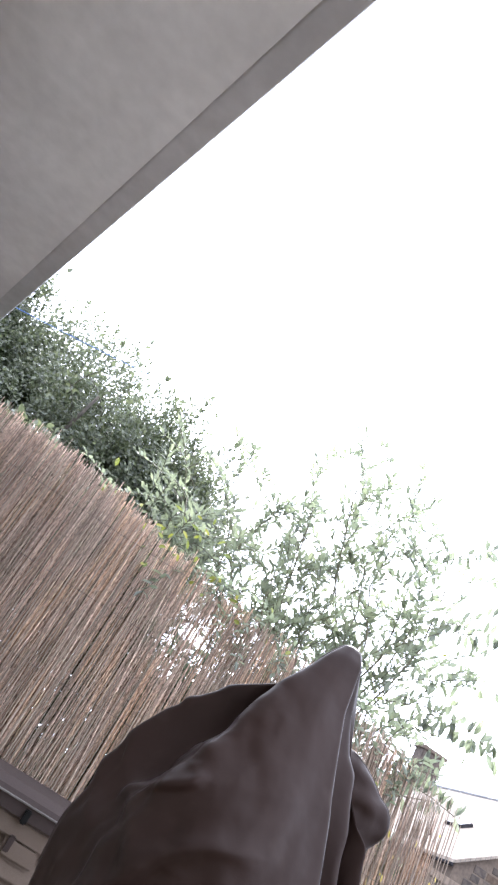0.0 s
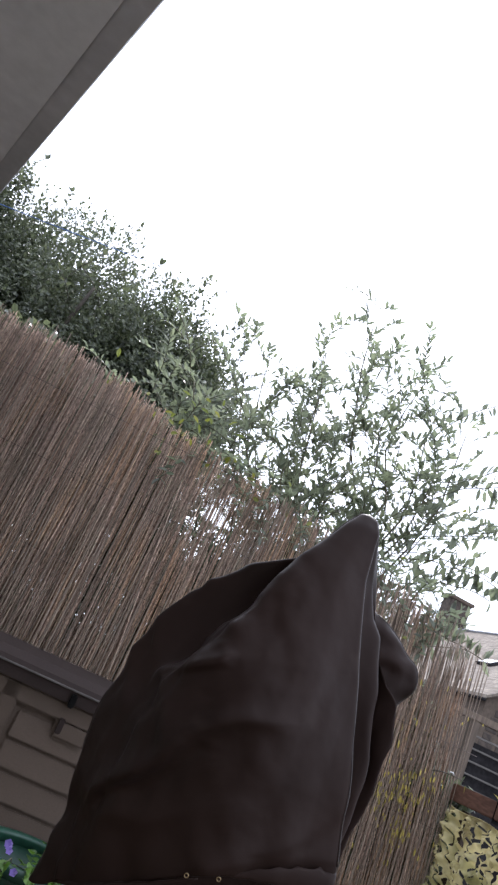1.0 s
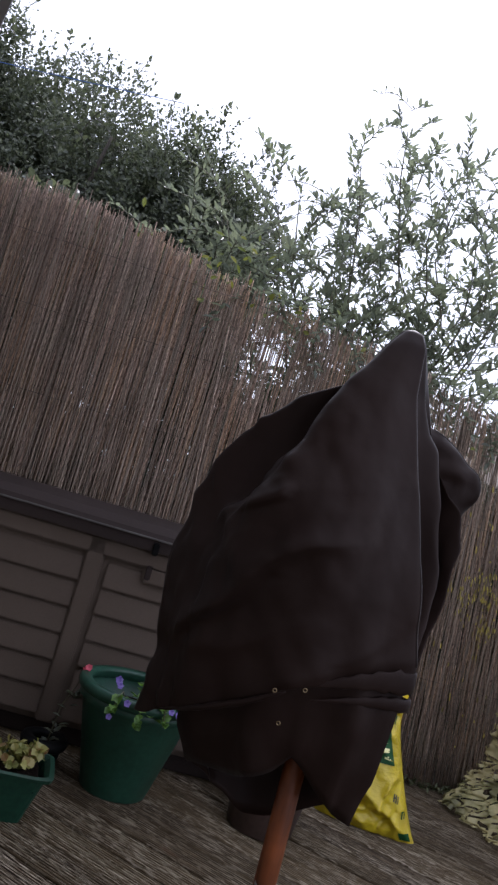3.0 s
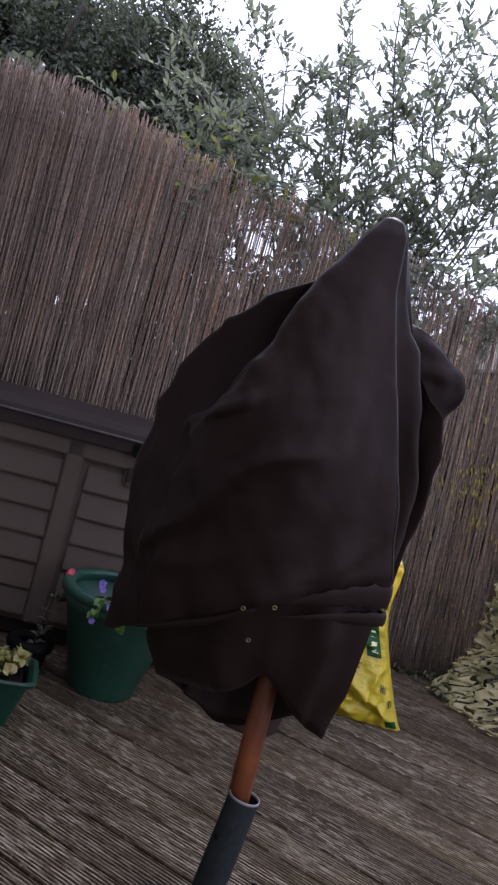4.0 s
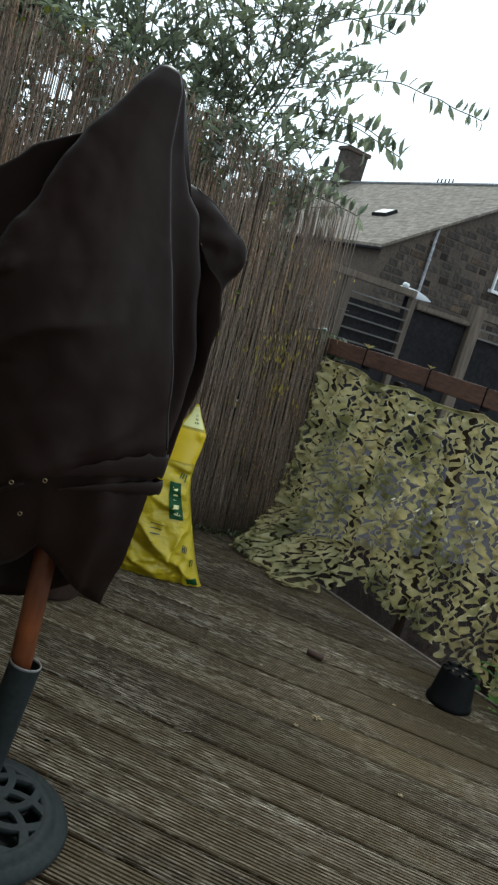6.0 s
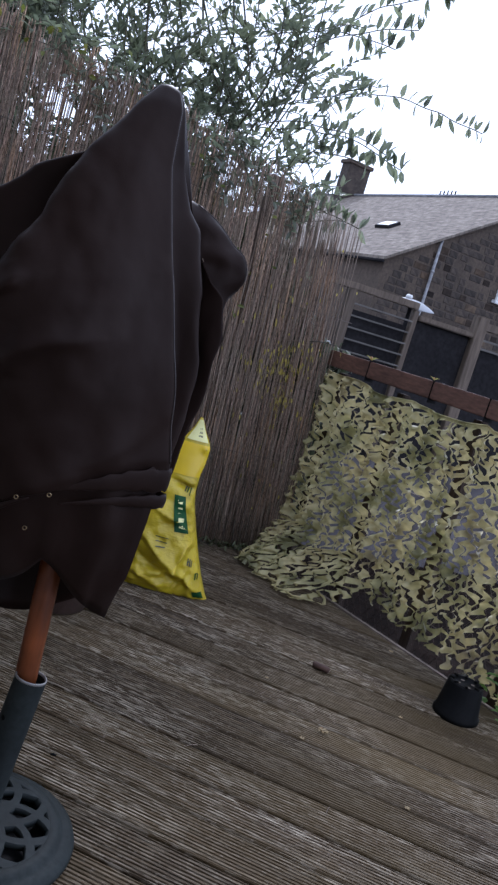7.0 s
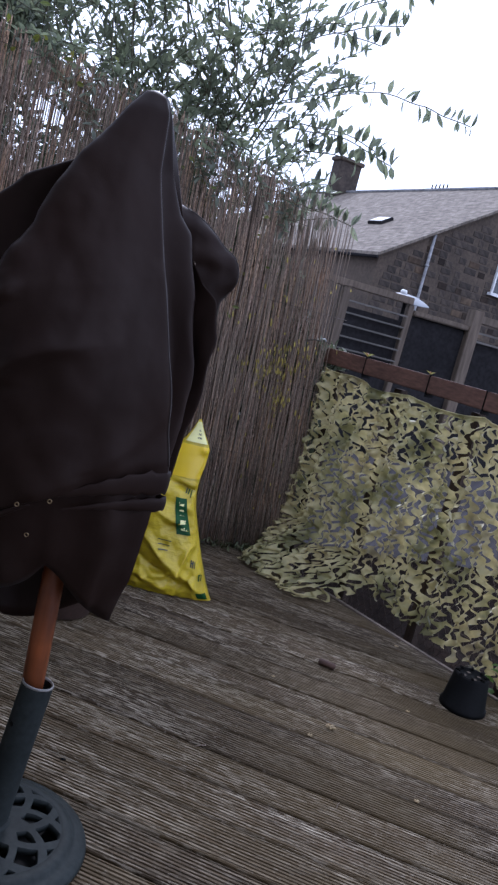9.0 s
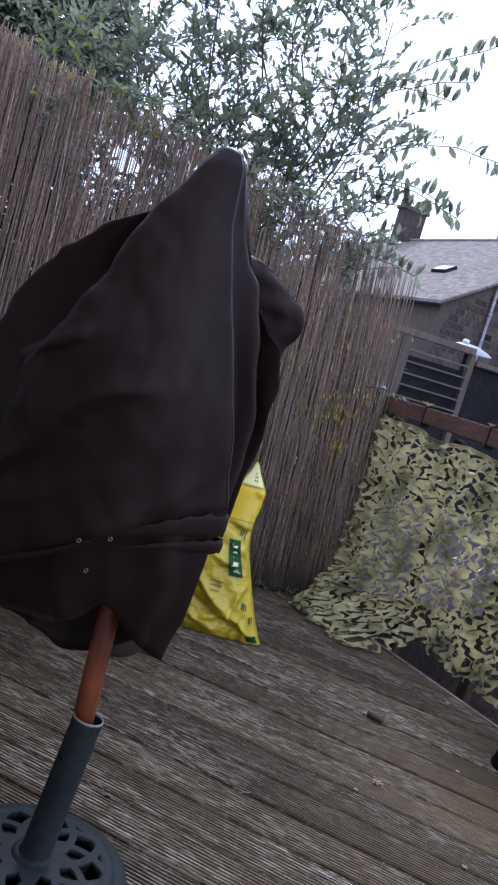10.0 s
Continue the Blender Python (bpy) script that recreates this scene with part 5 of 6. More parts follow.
hedge = thing("hedge", "dark hedge pressed against the back of the reed fence", "hedge", at=Matrix.Translation((0, 0, -0.13)), kind="stuff")
hl = Pile()
for _ in range(62000):
    s = rt.uniform(-0.1, 4.0)
    top = curve_at([(0, 1.0), (0.3, 1.3), (0.6, 1.5), (1.1, 1.6), (1.4, 1.5), (1.56, 1.35), (1.7, 1.6), (1.95, 1.9), (2.25, 1.95), (2.6, 2.05), (4.0, 2.2)], s) + 0.15 * noise.noise(Vector((s * 4, 1, 1)))
    z = top * rt.random() ** 0.8
    p = FE - FD * s - FN * rt.uniform(0.09, 0.45) + Vector((0, 0, z + 0.13))
    hl.leaf(p, (rt.uniform(-1, 1), rt.uniform(-1, 1), rt.uniform(-1, 1)), (rt.uniform(-1, 1), rt.uniform(-1, 1), 1), rt.uniform(0.035, 0.06), rt.uniform(0.022, 0.036))
put("foliage", hl.mesh("foliage", M_IVY), hedge)
creeper = thing("creeper", "yellow-green creeper leaves over the reeds, and bright slivers painted as sunlit gaps", "plant", kind="stuff")
yl = Pile()
for s, z, spread, n in ((1.9, 1.93, 0.14, 24), (1.7, 1.88, 0.14, 16), (1.45, 1.82, 0.12, 8), (1.1, 1.5, 0.3, 22), (0.5, 1.25, 0.12, 6), (1.1, 1.2, 0.4, 30)):
    for _ in range(n):
        p = FE - FD * (s + rt.gauss(0, spread)) + FN * rt.uniform(-0.03, 0.035) + Vector((0, 0, z + rt.gauss(0, spread * 0.6)))
        yl.leaf(p, (rt.uniform(-1, 1), rt.uniform(-1, 1), rt.uniform(-1, 0.5)), FN + Vector((rt.uniform(-0.6, 0.6), 0, rt.uniform(-0.3, 0.6))), rt.uniform(0.03, 0.048), rt.uniform(0.013, 0.02))
put("leaves", yl.mesh("leaves", M_CREEPER), creeper)
# slivers before the canes, coloured as sunlit leaves seen through gaps in the reeds
yl = Pile()
for s, z, spread, n in ((0.3, 0.89, 0.035, 46), (0.25, 0.72, 0.03, 26), (0.41, 0.84, 0.05, 26), (0.19, 0.93, 0.035, 16), (0.33, 0.8, 0.1, 46), (0.3, 0.5, 0.16, 20), (0.6, 0.95, 0.2, 24), (0.25, 1.2, 0.12, 12)):
    for _ in range(n):
        p = FE - FD * (s + rt.gauss(0, spread)) + FN * rt.uniform(0.03, 0.042) + Vector((0, 0, z + rt.gauss(0, spread * 1.1)))
        yl.leaf(p, -FD * rt.uniform(0.0, 0.25) + Vector((0, 0, 1)), FN + FD * rt.uniform(-0.7, 0.7), rt.uniform(0.01, 0.034), rt.uniform(0.004, 0.009))
put("lit_leaves", yl.mesh("lit_leaves", M_SUNLIT_SLIT), creeper)

# ---- washing line ----
line = thing("washing_line", "thin blue washing line strung across the garden", "washing line", at=Matrix.Translation((-3.4, 4.24, 3.68)))
wpts = [Vector((-4.3, -2.95, -0.25)) * (1 - k / 10) - Vector((0, 0, 0.12 * math.sin(math.pi * k / 10))) for k in range(11)]
put("cord", tube_mesh("cord", wpts, 0.003, M_BLUE, 6), line)


# ---- netted fence: rails, posts, camouflage net ----
NO = Vector((0.0, 3.66, 0))


def on_net(a, out, z):
    return NO + ND * a + NN * out + Vector((0, 0, z))


NROT = pose(0, 0, 0, 0, 0, -40)
rail = thing("fence_rail", "red-brown timber rail boards along the netted fence", "fence", at=Matrix.Translation(NO) @ NROT)
put("rail_board", box_mesh("rail_board", (1.85, 0.045, 0.072), M_RAIL, 0.004), rail, at=Matrix.Translation((0.88, 0, 0.975)))
for a in (0.235, 0.622, 0.915, 1.35):
    put("strap", box_mesh("strap", (0.005, 0.049, 0.09), M_BLACK, 0.001), rail, "thin black strap", at=Matrix.Translation((a, -0.001, 0.968)))
for a in (0.02, 0.42, 0.85, 1.3):
    put("post", box_mesh("post", (0.045, 0.045, 1.06), M_SHADEPOST, 0.004), rail, at=Matrix.Translation((a, 0.05, 0.39)))
for z in (0.12, 0.34, 0.56, 0.78):
    put("wire", tube_mesh("wire", [(-0.02, 0.03, z), (0.6, 0.03, z - 0.01), (1.8, 0.03, z)], 0.0018, M_WIRE, 5), rail)
diamonds = Pile()
for way in (1, -1):
    for k in range(-11, 40):
        a0, a1 = 0.045 * k, 0.045 * k + 0.42
        if way < 0:
            a0, a1 = a1, a0
        lo, hi = max(0.0, -min(a0, a1) / 0.42), min(1.0, (1.75 - min(a0, a1)) / 0.42)
        if hi - lo > 0.1:
            t0, t1 = (lo, hi) if way > 0 else (1 - hi, 1 - lo)
            diamonds.tube([(a0 + (a1 - a0) * t, 0.034 + 0.002 * way, -0.1 + 0.62 * t) for t in (t0, (t0 + t1) / 2, t1)], 0.001, 4)
put("wire_mesh", diamonds.mesh("wire_mesh", M_WIRE, True), rail)
sprout = thing("sprout", "tiny dry seedling growing from the rail", "plant", at=Matrix.Translation(on_net(0.215, 0, 1.012)))
sl = Pile()
for k in range(7):
    a = k * 0.9
    sl.leaf((0, 0, 0.004), (math.cos(a), math.sin(a), 0.7), (0, 0, 1), 0.035, 0.01)
put("leaves", sl.mesh("leaves", M_LETTUCE), sprout)
sprout2 = copy_thing(sprout, Matrix.Translation(on_net(0.6, 0, 1.012)) @ Matrix.Scale(0.7, 4))


def net_surface(a, b):
    """A point of the hanging net: a along the rail, b down the cloth."""
    sag = 0.02 + 0.025 * abs(math.sin(math.pi * (a - 0.19) / 0.37)) * (a > 0.19) + 0.01 * noise.noise(Vector((a * 6, 0, 0)))
    left = max(0.0, min(1.0, (0.7 - a) / 0.2))
    left = left * left * (3 - 2 * left)
    fold = 0.014 * math.sin(a * 46 + 2 * noise.noise(Vector((a * 5, b * 2, 0)))) + 0.02 * noise.noise(Vector((a * 7, b * 5, 3)))
    top = 0.935 - sag
    drop = 0.71
    lean = 0.025 + 0.03 * b
    if b < drop:
        out, z = lean, top - b
    else:
        t = b - drop
        reach = left * 0.33 * min(1, 0.35 + max(0, a) / 0.16)
        zr = max(0.02 + 0.02 * (1 - left), top - drop - t * (1 - 0.35 * left))
        out, z = lean + reach * min(1, t / 0.31) ** 1.2 + (0.06 * (1 - left)) * t, zr
    if z < 0.03:
        z = 0.012 + 0.02 * abs(noise.noise(Vector((a * 14, b * 14, 7))))
    return on_net(a, out + fold, z)


def slit_field(a, b, cells):
    """Signed distance to the nearest opened slit of the cloth (negative inside it)."""
    best = 1.0
    wide = 0.78 + 0.3 * min(1.0, max(0.0, (a - 0.25) / 0.5)) + 0.25 * min(1.0, max(0.0, (b - 0.4) / 0.4)) * (a > 0.4)
    ci, cj = int(a / 0.037), int(b / 0.033)
    for i in (ci - 1, ci, ci + 1):
        for j in (cj - 2, cj - 1, cj, cj + 1, cj + 2):
            x0, y0, c, s, hl2, hw, bend = cells(i, j)
            x, y = a - x0, b - y0
            u, v = x * c + y * s, -x * s + y * c
            v += bend * math.sin(u * 105)
            hw *= wide
            q = abs(u) / hl2
            if q < 1.6:
                d = abs(v) - hw * math.sqrt(max(0.0, 1 - q * q)) if q < 1 else math.hypot(abs(u) - hl2, v)
                best = min(best, d)
    return best


_cells = {}


def net_cell(i, j):
    if (i, j) not in _cells:
        g = random.Random(i * 7919 + j * 104729 + 11)
        ang = (1.2 if (i + j) % 2 else -1.25) + g.uniform(-0.35, 0.35)
        _cells[(i, j)] = ((i + 0.5 + 0.5 * (j % 2) - 0.25 + g.uniform(-0.14, 0.14)) * 0.037, (j + 0.5 + g.uniform(-0.2, 0.2)) * 0.033, math.cos(ang), math.sin(ang), g.uniform(0.016, 0.025), g.uniform(0.005, 0.0088), g.choice((-1, 1)) * g.uniform(0.005, 0.009))
    return _cells[(i, j)]


def build_net(a0, a1, b1, step):
    na, nb2 = int((a1 - a0) / step), int(b1 / step)
    val = {}
    place = {}
    for i in range(na + 1):
        for j in range(nb2 + 1):
            a, b = a0 + i * step, j * step
            val[(i, j)] = slit_field(a, b, net_cell) if j > 2 else 0.01
            low = curve_at([(0, 0.99), (0.55, 0.99), (0.64, 0.8), (0.84, 0.83), (1.22, 0.835), (1.36, 0.9), (1.7, 0.9)], a) + 0.03 * noise.noise(Vector((a * 16, 0, 4)))
            if a > 0.35:
                val[(i, j)] = min(val[(i, j)], low - b)
    verts, faces, seen = [], [], {}

    def corner(i, j):
        if (i, j) not in seen:
            a, b = a0 + i * step, j * step
            p = net_surface(a, b)
            f = val[(i, j)]
            g = noise.noise(Vector((a * 46, b * 40, 0.5)))
            seen[(i, j)] = len(verts)
            verts.append(p + NN * (0.05 * g * math.exp(-max(f, 0) / 0.014)) + Vector((0, 0, 0.004 * g)))
        return seen[(i, j)]

    def cut(p, q):
        key = (p, q) if p < q else (q, p)
        if key not in seen:
            p, q = key
            t = val[p] / (val[p] - val[q])
            a, b = a0 + (p[0] + (q[0] - p[0]) * t) * step, (p[1] + (q[1] - p[1]) * t) * step
            g = noise.noise(Vector((a * 46, b * 40, 0.5)))
            seen[key] = len(verts)
            verts.append(net_surface(a, b) + NN * 0.05 * g + Vector((0, 0, 0.004 * g)))
        return seen[key]

    for i in range(na):
        for j in range(nb2):
            for tri in (((i, j), (i + 1, j), (i + 1, j + 1)), ((i, j), (i + 1, j + 1), (i, j + 1))):
                ring = []
                for k in range(3):
                    p, q = tri[k], tri[(k + 1) % 3]
                    if val[p] > 0:
                        ring.append(corner(*p))
                    if (val[p] > 0) != (val[q] > 0):
                        ring.append(cut(p, q))
                if len(ring) > 2:
                    faces.append(tuple(ring))
    return verts, faces


netv, netf = build_net(-0.03, 1.62, 0.99, 0.0046)
net = thing("camouflage_net", "olive camouflage net with cut scrim hanging over the fence", "net", at=Matrix.Translation(NO))
put("scrim", mesh_of("scrim", netv, netf, M_NET, True), net, at=Matrix.Translation(-NO))
put("edge_cord", tube_mesh("edge_cord", [net_surface(-0.03 + 0.03 * k, 0.0) for k in range(56)], 0.004, M_NET, 6), net, at=Matrix.Translation(-NO))
put("edge_cord", tube_mesh("edge_cord", [net_surface(-0.02 + 0.02 * k, 0.975 + 0.008 * math.sin(k * 1.7)) + Vector((0, 0, 0.006)) for k in range(29)], 0.0045, M_NET, 6), net, at=Matrix.Translation(-NO))


# ---- neighbour's trellis and black panels ----
NTO = Vector((-0.126, 4.209, 0))


TROT = pose(0, 0, 0, 0, 0, 36)
trellis = thing("trellis_fence", "neighbour's weathered slatted trellis with black felt panels", "fence", at=Matrix.Translation(NTO) @ TROT)
for s, top, wd in ((0.0, 1.37, 0.05), (0.405, 1.335, 0.036), (0.83, 1.41, 0.07), (1.7, 1.41, 0.07)):
    put("post", box_mesh("post", (wd, wd, top + 0.13), M_POST, 0.004, (s, 0, (top - 0.13) / 2)), trellis)
put("top_rail", box_mesh("top_rail", (0.56, 0.04, 0.038), M_POST, 0.004, (0.125, -0.01, 1.356)), trellis)
put("top_rail", box_mesh("top_rail", (0.9, 0.045, 0.045), M_POST, 0.004, (1.27, -0.01, 1.365)), trellis)
for k in range(5):
    z = 1.27 - 0.063 * k
    put("slat", box_mesh("slat", (0.4, 0.012, 0.009), M_SLAT, 0.002, (0.2, -0.012, z)), trellis)
for k in range(2):
    put("slat", box_mesh("slat", (0.8, 0.012, 0.011), M_SLAT, 0.002, (1.27, -0.012, 1.29 - 0.05 * k)), trellis)
put("felt_panel", box_mesh("felt_panel", (0.37, 0.012, 1.25), M_FELT, 0.002, (0.62, 0.012, 0.66)), trellis)
put("felt_panel", box_mesh("felt_panel", (0.82, 0.012, 1.2), M_FELT, 0.002, (1.27, 0.014, 0.64)), trellis)
put("felt_panel", box_mesh("felt_panel", (0.37, 0.012, 1.22), M_FELT, 0.002, (0.2, 0.02, 0.63)), trellis)
for k in range(3):
    for q in range(2):
        put("gravel_board", box_mesh("gravel_board", (0.875, 0.04, 0.3), M_CONCRETE, 0.003, (0.36 + 0.875 * k, -0.03, 0.03 + 0.3 * q)), trellis, "dark grey concrete gravel board")
put("stone_coping", box_mesh("stone_coping", (0.4, 0.05, 0.03), M_POST, 0.006, (0.63, 0.0, 1.3)), trellis)

# ---- satellite dish ----
dish = thing("satellite_dish", "white satellite dish tilted to the sky on a short mast", "satellite dish", at=Matrix.Translation((-0.075, 7.0, 1.522)))
prof = [(0.0, -0.056), (0.08, -0.048), (0.15, -0.026), (0.2, -0.002), (0.206, 0.003), (0.2, 0.005), (0.15, -0.01), (0.08, -0.02), (0.0, -0.024)]
put("bowl", lathe("bowl", [(r, -z) for r, z in prof], M_DISH, 44), dish, at=pose(0, 0, 0, 8, 3, 0))
put("feed", lathe("feed", [(0, 0.088), (0.022, 0.086), (0.03, 0.072), (0.026, 0.045), (0.012, 0.04)], M_WHITE, 20), dish, at=pose(-0.04, 0, 0, 8, 3, 0))
put("mast", lathe("mast", [(0.02, -1.66), (0.02, 0.01)], M_FELT, 16), dish)


# ---- stone house in the distance ----
HC = Vector((-3.4, 28.0, 0))
HA = radians(-46)
RD, GD = Vector((math.cos(HA), math.sin(HA), 0)), Vector((-math.sin(HA), math.cos(HA), 0))    # along the ridge, across the gable
HW, ZE, ZR, LEN = 7.2, 4.2, 8.5, 18.0
HB = -0.13
house = thing("stone_house", "brown sandstone house with a grey slate roof", "house", at=Matrix.Translation(HC))


def hp(along, across, z):
    return RD * along + GD * across + Vector((0, 0, z))


gable = [hp(0, 0, HB), hp(0, 2 * HW, HB), hp(0, 2 * HW, ZE), hp(0, HW, ZR), hp(0, 0, ZE)]
wv = gable + [p - RD * LEN for p in gable]
wall_ob = put("wall", mesh_of("wall", wv, [(0, 1, 2, 3, 4), (5, 9, 8, 7, 6), (0, 4, 9, 5), (2, 1, 6, 7), (1, 0, 5, 6)], M_MORTAR, False), house)
nrm = RD


def roof_mesh():
    rise = (ZR - ZE) / HW
    over, th = 0.18, 0.1
    v, f, uv = [], [], []
    for sgn in (0, 1):
        lo = -over if not sgn else 2 * HW + over
        for z_off in (0.06, 0.06 + th):
            for al in (0.22, -LEN - 0.2):
                v.append(hp(al, lo, ZE - over * rise + z_off))
                v.append(hp(al, HW, ZR + z_off))
    for o in (0, 8):
        f += [(o, o + 1, o + 3, o + 2), (o + 4, o + 6, o + 7, o + 5), (o, o + 4, o + 5, o + 1), (o + 2, o + 3, o + 7, o + 6), (o, o + 2, o + 6, o + 4)]
    me = mesh_of("roof", v, f, M_SLATE, False)
    layer = me.uv_layers.new(name="uv")
    for lp in me.loops:
        p = me.vertices[lp.vertex_index].co
        layer.data[lp.index].uv = (p.dot(RD), p.dot(GD) * math.hypot(1, rise))
    return me


roof = put("roof", roof_mesh(), house, "grey slate roof with lichen")
put("ridge_tile", box_mesh("ridge_tile", (LEN + 0.4, 0.3, 0.12), M_LEAD, 0.04), roof, at=Matrix.Translation(hp(-LEN / 2, HW, ZR + 0.16)) @ pose(0, 0, 0, 0, 0, -46))
slope_a = math.degrees(math.atan2(ZR - ZE, HW))
sky_at = Matrix.Translation(hp(-4.35, 2.75, ZE + 2.75 * (ZR - ZE) / HW + 0.22)) @ pose(0, 0, 0, 0, 0, -46) @ pose(0, 0, 0, slope_a, 0, 0)
skylight = put("roof_window", box_mesh("roof_window", (0.95, 0.62, 0.14), M_FELT, 0.02), house, "small roof window with a pale pane", at=sky_at)
put("pane", box_mesh("pane", (0.78, 0.46, 0.02), M_WHITE, 0.004, (0, 0, 0.075)), skylight)
put("gutter", tube_mesh("gutter", [hp(0.25, -0.26, ZE - 0.12), hp(-LEN, -0.26, ZE - 0.12)], 0.06, M_FELT, 8), house)
pipe = put("drainpipe", tube_mesh("drainpipe", [hp(0.12, 2.03, HB), hp(0.12, 2.03, ZE + 1.25)], 0.055, M_LEAD, 10), house, "pale grey drainpipe")
for z in (1.2, 3.1, 4.3):
    put("bracket", lathe("bracket", [(0.055, 0), (0.075, 0), (0.075, 0.08), (0.055, 0.08)], M_LEAD, 12), pipe, at=Matrix.Translation(hp(0.12, 2.03, z)))
chim = put("chimney", box_mesh("chimney", (0.8, 1.35, 2.6), M_STONE, 0.03), house, "stone chimney stack", at=Matrix.Translation(hp(-14.6, HW - 0.2, ZR + 0.5)) @ pose(0, 0, 0, 0, 0, -46))
put("cap", box_mesh("cap", (1.0, 1.55, 0.2), M_MORTAR, 0.03, (0, 0, 1.2)), chim)
for k in range(5):
    put("ridge_finial", lathe("ridge_finial", [(0.035, 0), (0.03, 0.22), (0.0, 0.24)], M_FELT, 8), roof, at=Matrix.Translation(hp(-7.4 + 0.26 * k, HW, ZR + 0.2)))
win = put("window", box_mesh("window", (0.1, 1.05, 1.75), M_GLASS, 0.01), house, "white framed sash window", at=Matrix.Translation(hp(0.02, 5.9, 5.05)) @ pose(0, 0, 0, 0, 0, -46))
for y, z, sy, sz in ((-0.5, 0, 0.08, 1.75), (0.5, 0, 0.08, 1.75), (0, 0.84, 1.05, 0.08), (0, 0.02, 1.05, 0.07), (0, 0, 0.04, 1.7)):
    put("frame_bar", box_mesh("frame_bar", (0.1, sy, sz), M_WHITE, 0.008, (0.04, y, z)), win)
put("sill", box_mesh("sill", (0.22, 1.3, 0.12), M_WHITE, 0.01, (0.08, 0, -0.93)), win)
stone_meshes = []
rs = random.Random(3)
for k in range(9):
    bm = bmesh.new()
    bmesh.ops.create_cube(bm, size=1)
    bmesh.ops.scale(bm, vec=(0.03, rs.uniform(0.26, 0.58), rs.uniform(0.19, 0.25)), verts=bm.verts)
    bmesh.ops.bevel(bm, geom=bm.edges[:], offset=0.01, segments=1, affect="EDGES")
    stone_meshes.append(bm_mesh(bm, "stone", M_STONE))
rest = Pile()
count, z = 0, 2.0
while z < 8.2:
    y = rs.uniform(0.05, 0.4)
    while y < 13.5:
        top = ZE + min(y, 2 * HW - y) * (ZR - ZE) / HW
        wide = rs.uniform(0.3, 0.62)
        if z < top - 0.25 and not (5.2 < y < 6.6 and 3.9 < z < 6.1) and rs.random() < 0.8 + 0.3 * noise.noise(Vector((y * 0.7, z * 0.7, 0))):
            if count < 290 and y < 7.0 and rs.random() < 0.75:
                put("stone", rs.choice(stone_meshes), wall_ob, at=Matrix.Translation(hp(0.0, y + wide / 2, z)) @ pose(0, 0, 0, 0, 0, -46))
                count += 1
                y += 0.1
            else:
                hy, hz = wide / 2 - 0.015, rs.uniform(0.095, 0.122)
                rest.add([hp(x, y + wide / 2 + i * hy * q, z + j * hz * q) for x, q in ((0.0, 1), (0.014, 1), (0.02, 0.9)) for i, j in ((-1, -1), (1, -1), (1, 1), (-1, 1))],
                         [(0, 1, 5, 4), (1, 2, 6, 5), (2, 3, 7, 6), (3, 0, 4, 7), (4, 5, 9, 8), (5, 6, 10, 9), (6, 7, 11, 10), (7, 4, 8, 11), (8, 9, 10, 11)])
        y += wide
    z += 0.265
tagged(put("stonework", rest.mesh("stonework", M_STONEWORK), house), kind="stuff")


# ---- reed fence ----
FTOP = [(0.0, 1.5), (0.2, 1.53), (0.35, 1.6), (0.5, 1.66), (1.0, 1.76), (1.75, 1.86), (2.1, 1.94), (2.5, 1.99), (4.2, 2.0)]
fence = thing("reed_fence", "tall screen of dry brown reed canes wired together", "fence", at=Matrix.Translation(FE))
rf = random.Random(11)
mass = Pile()


def cane_gaps(s, z0, z1):
    """The stretches of a cane that are left: worn through where the bay leans on the screen, nicked elsewhere."""
    q = 1 - ((s - 1.56) / 0.125) ** 2
    if q > 0 and rf.random() < 0.5:
        h = 0.14 * math.sqrt(q) * rf.uniform(0.3, 1.1)
        c = 1.54 + rf.uniform(-0.06, 0.06)
        return [(z0, min(z1, c - h)), (c + h, z1)]
    if s < 2.0 and rf.random() < (0.45 if s < 0.9 else 0.2):
        c, h = rf.uniform(0.25, z1 - 0.02), rf.uniform(0.015, 0.06)
        return [(z0, c - h), (c + h, z1)]
    if s >= 1.6 and z1 - z0 > 1.5 and rf.random() < 0.75:
        a, b = sorted((rf.uniform(0.3, 1.25), rf.uniform(0.3, 1.25)))
        h = rf.uniform(0.008, 0.026)
        return [(z0, a - h), (a + h, b - h), (b + h, z1)]
    return [(z0, z1)]


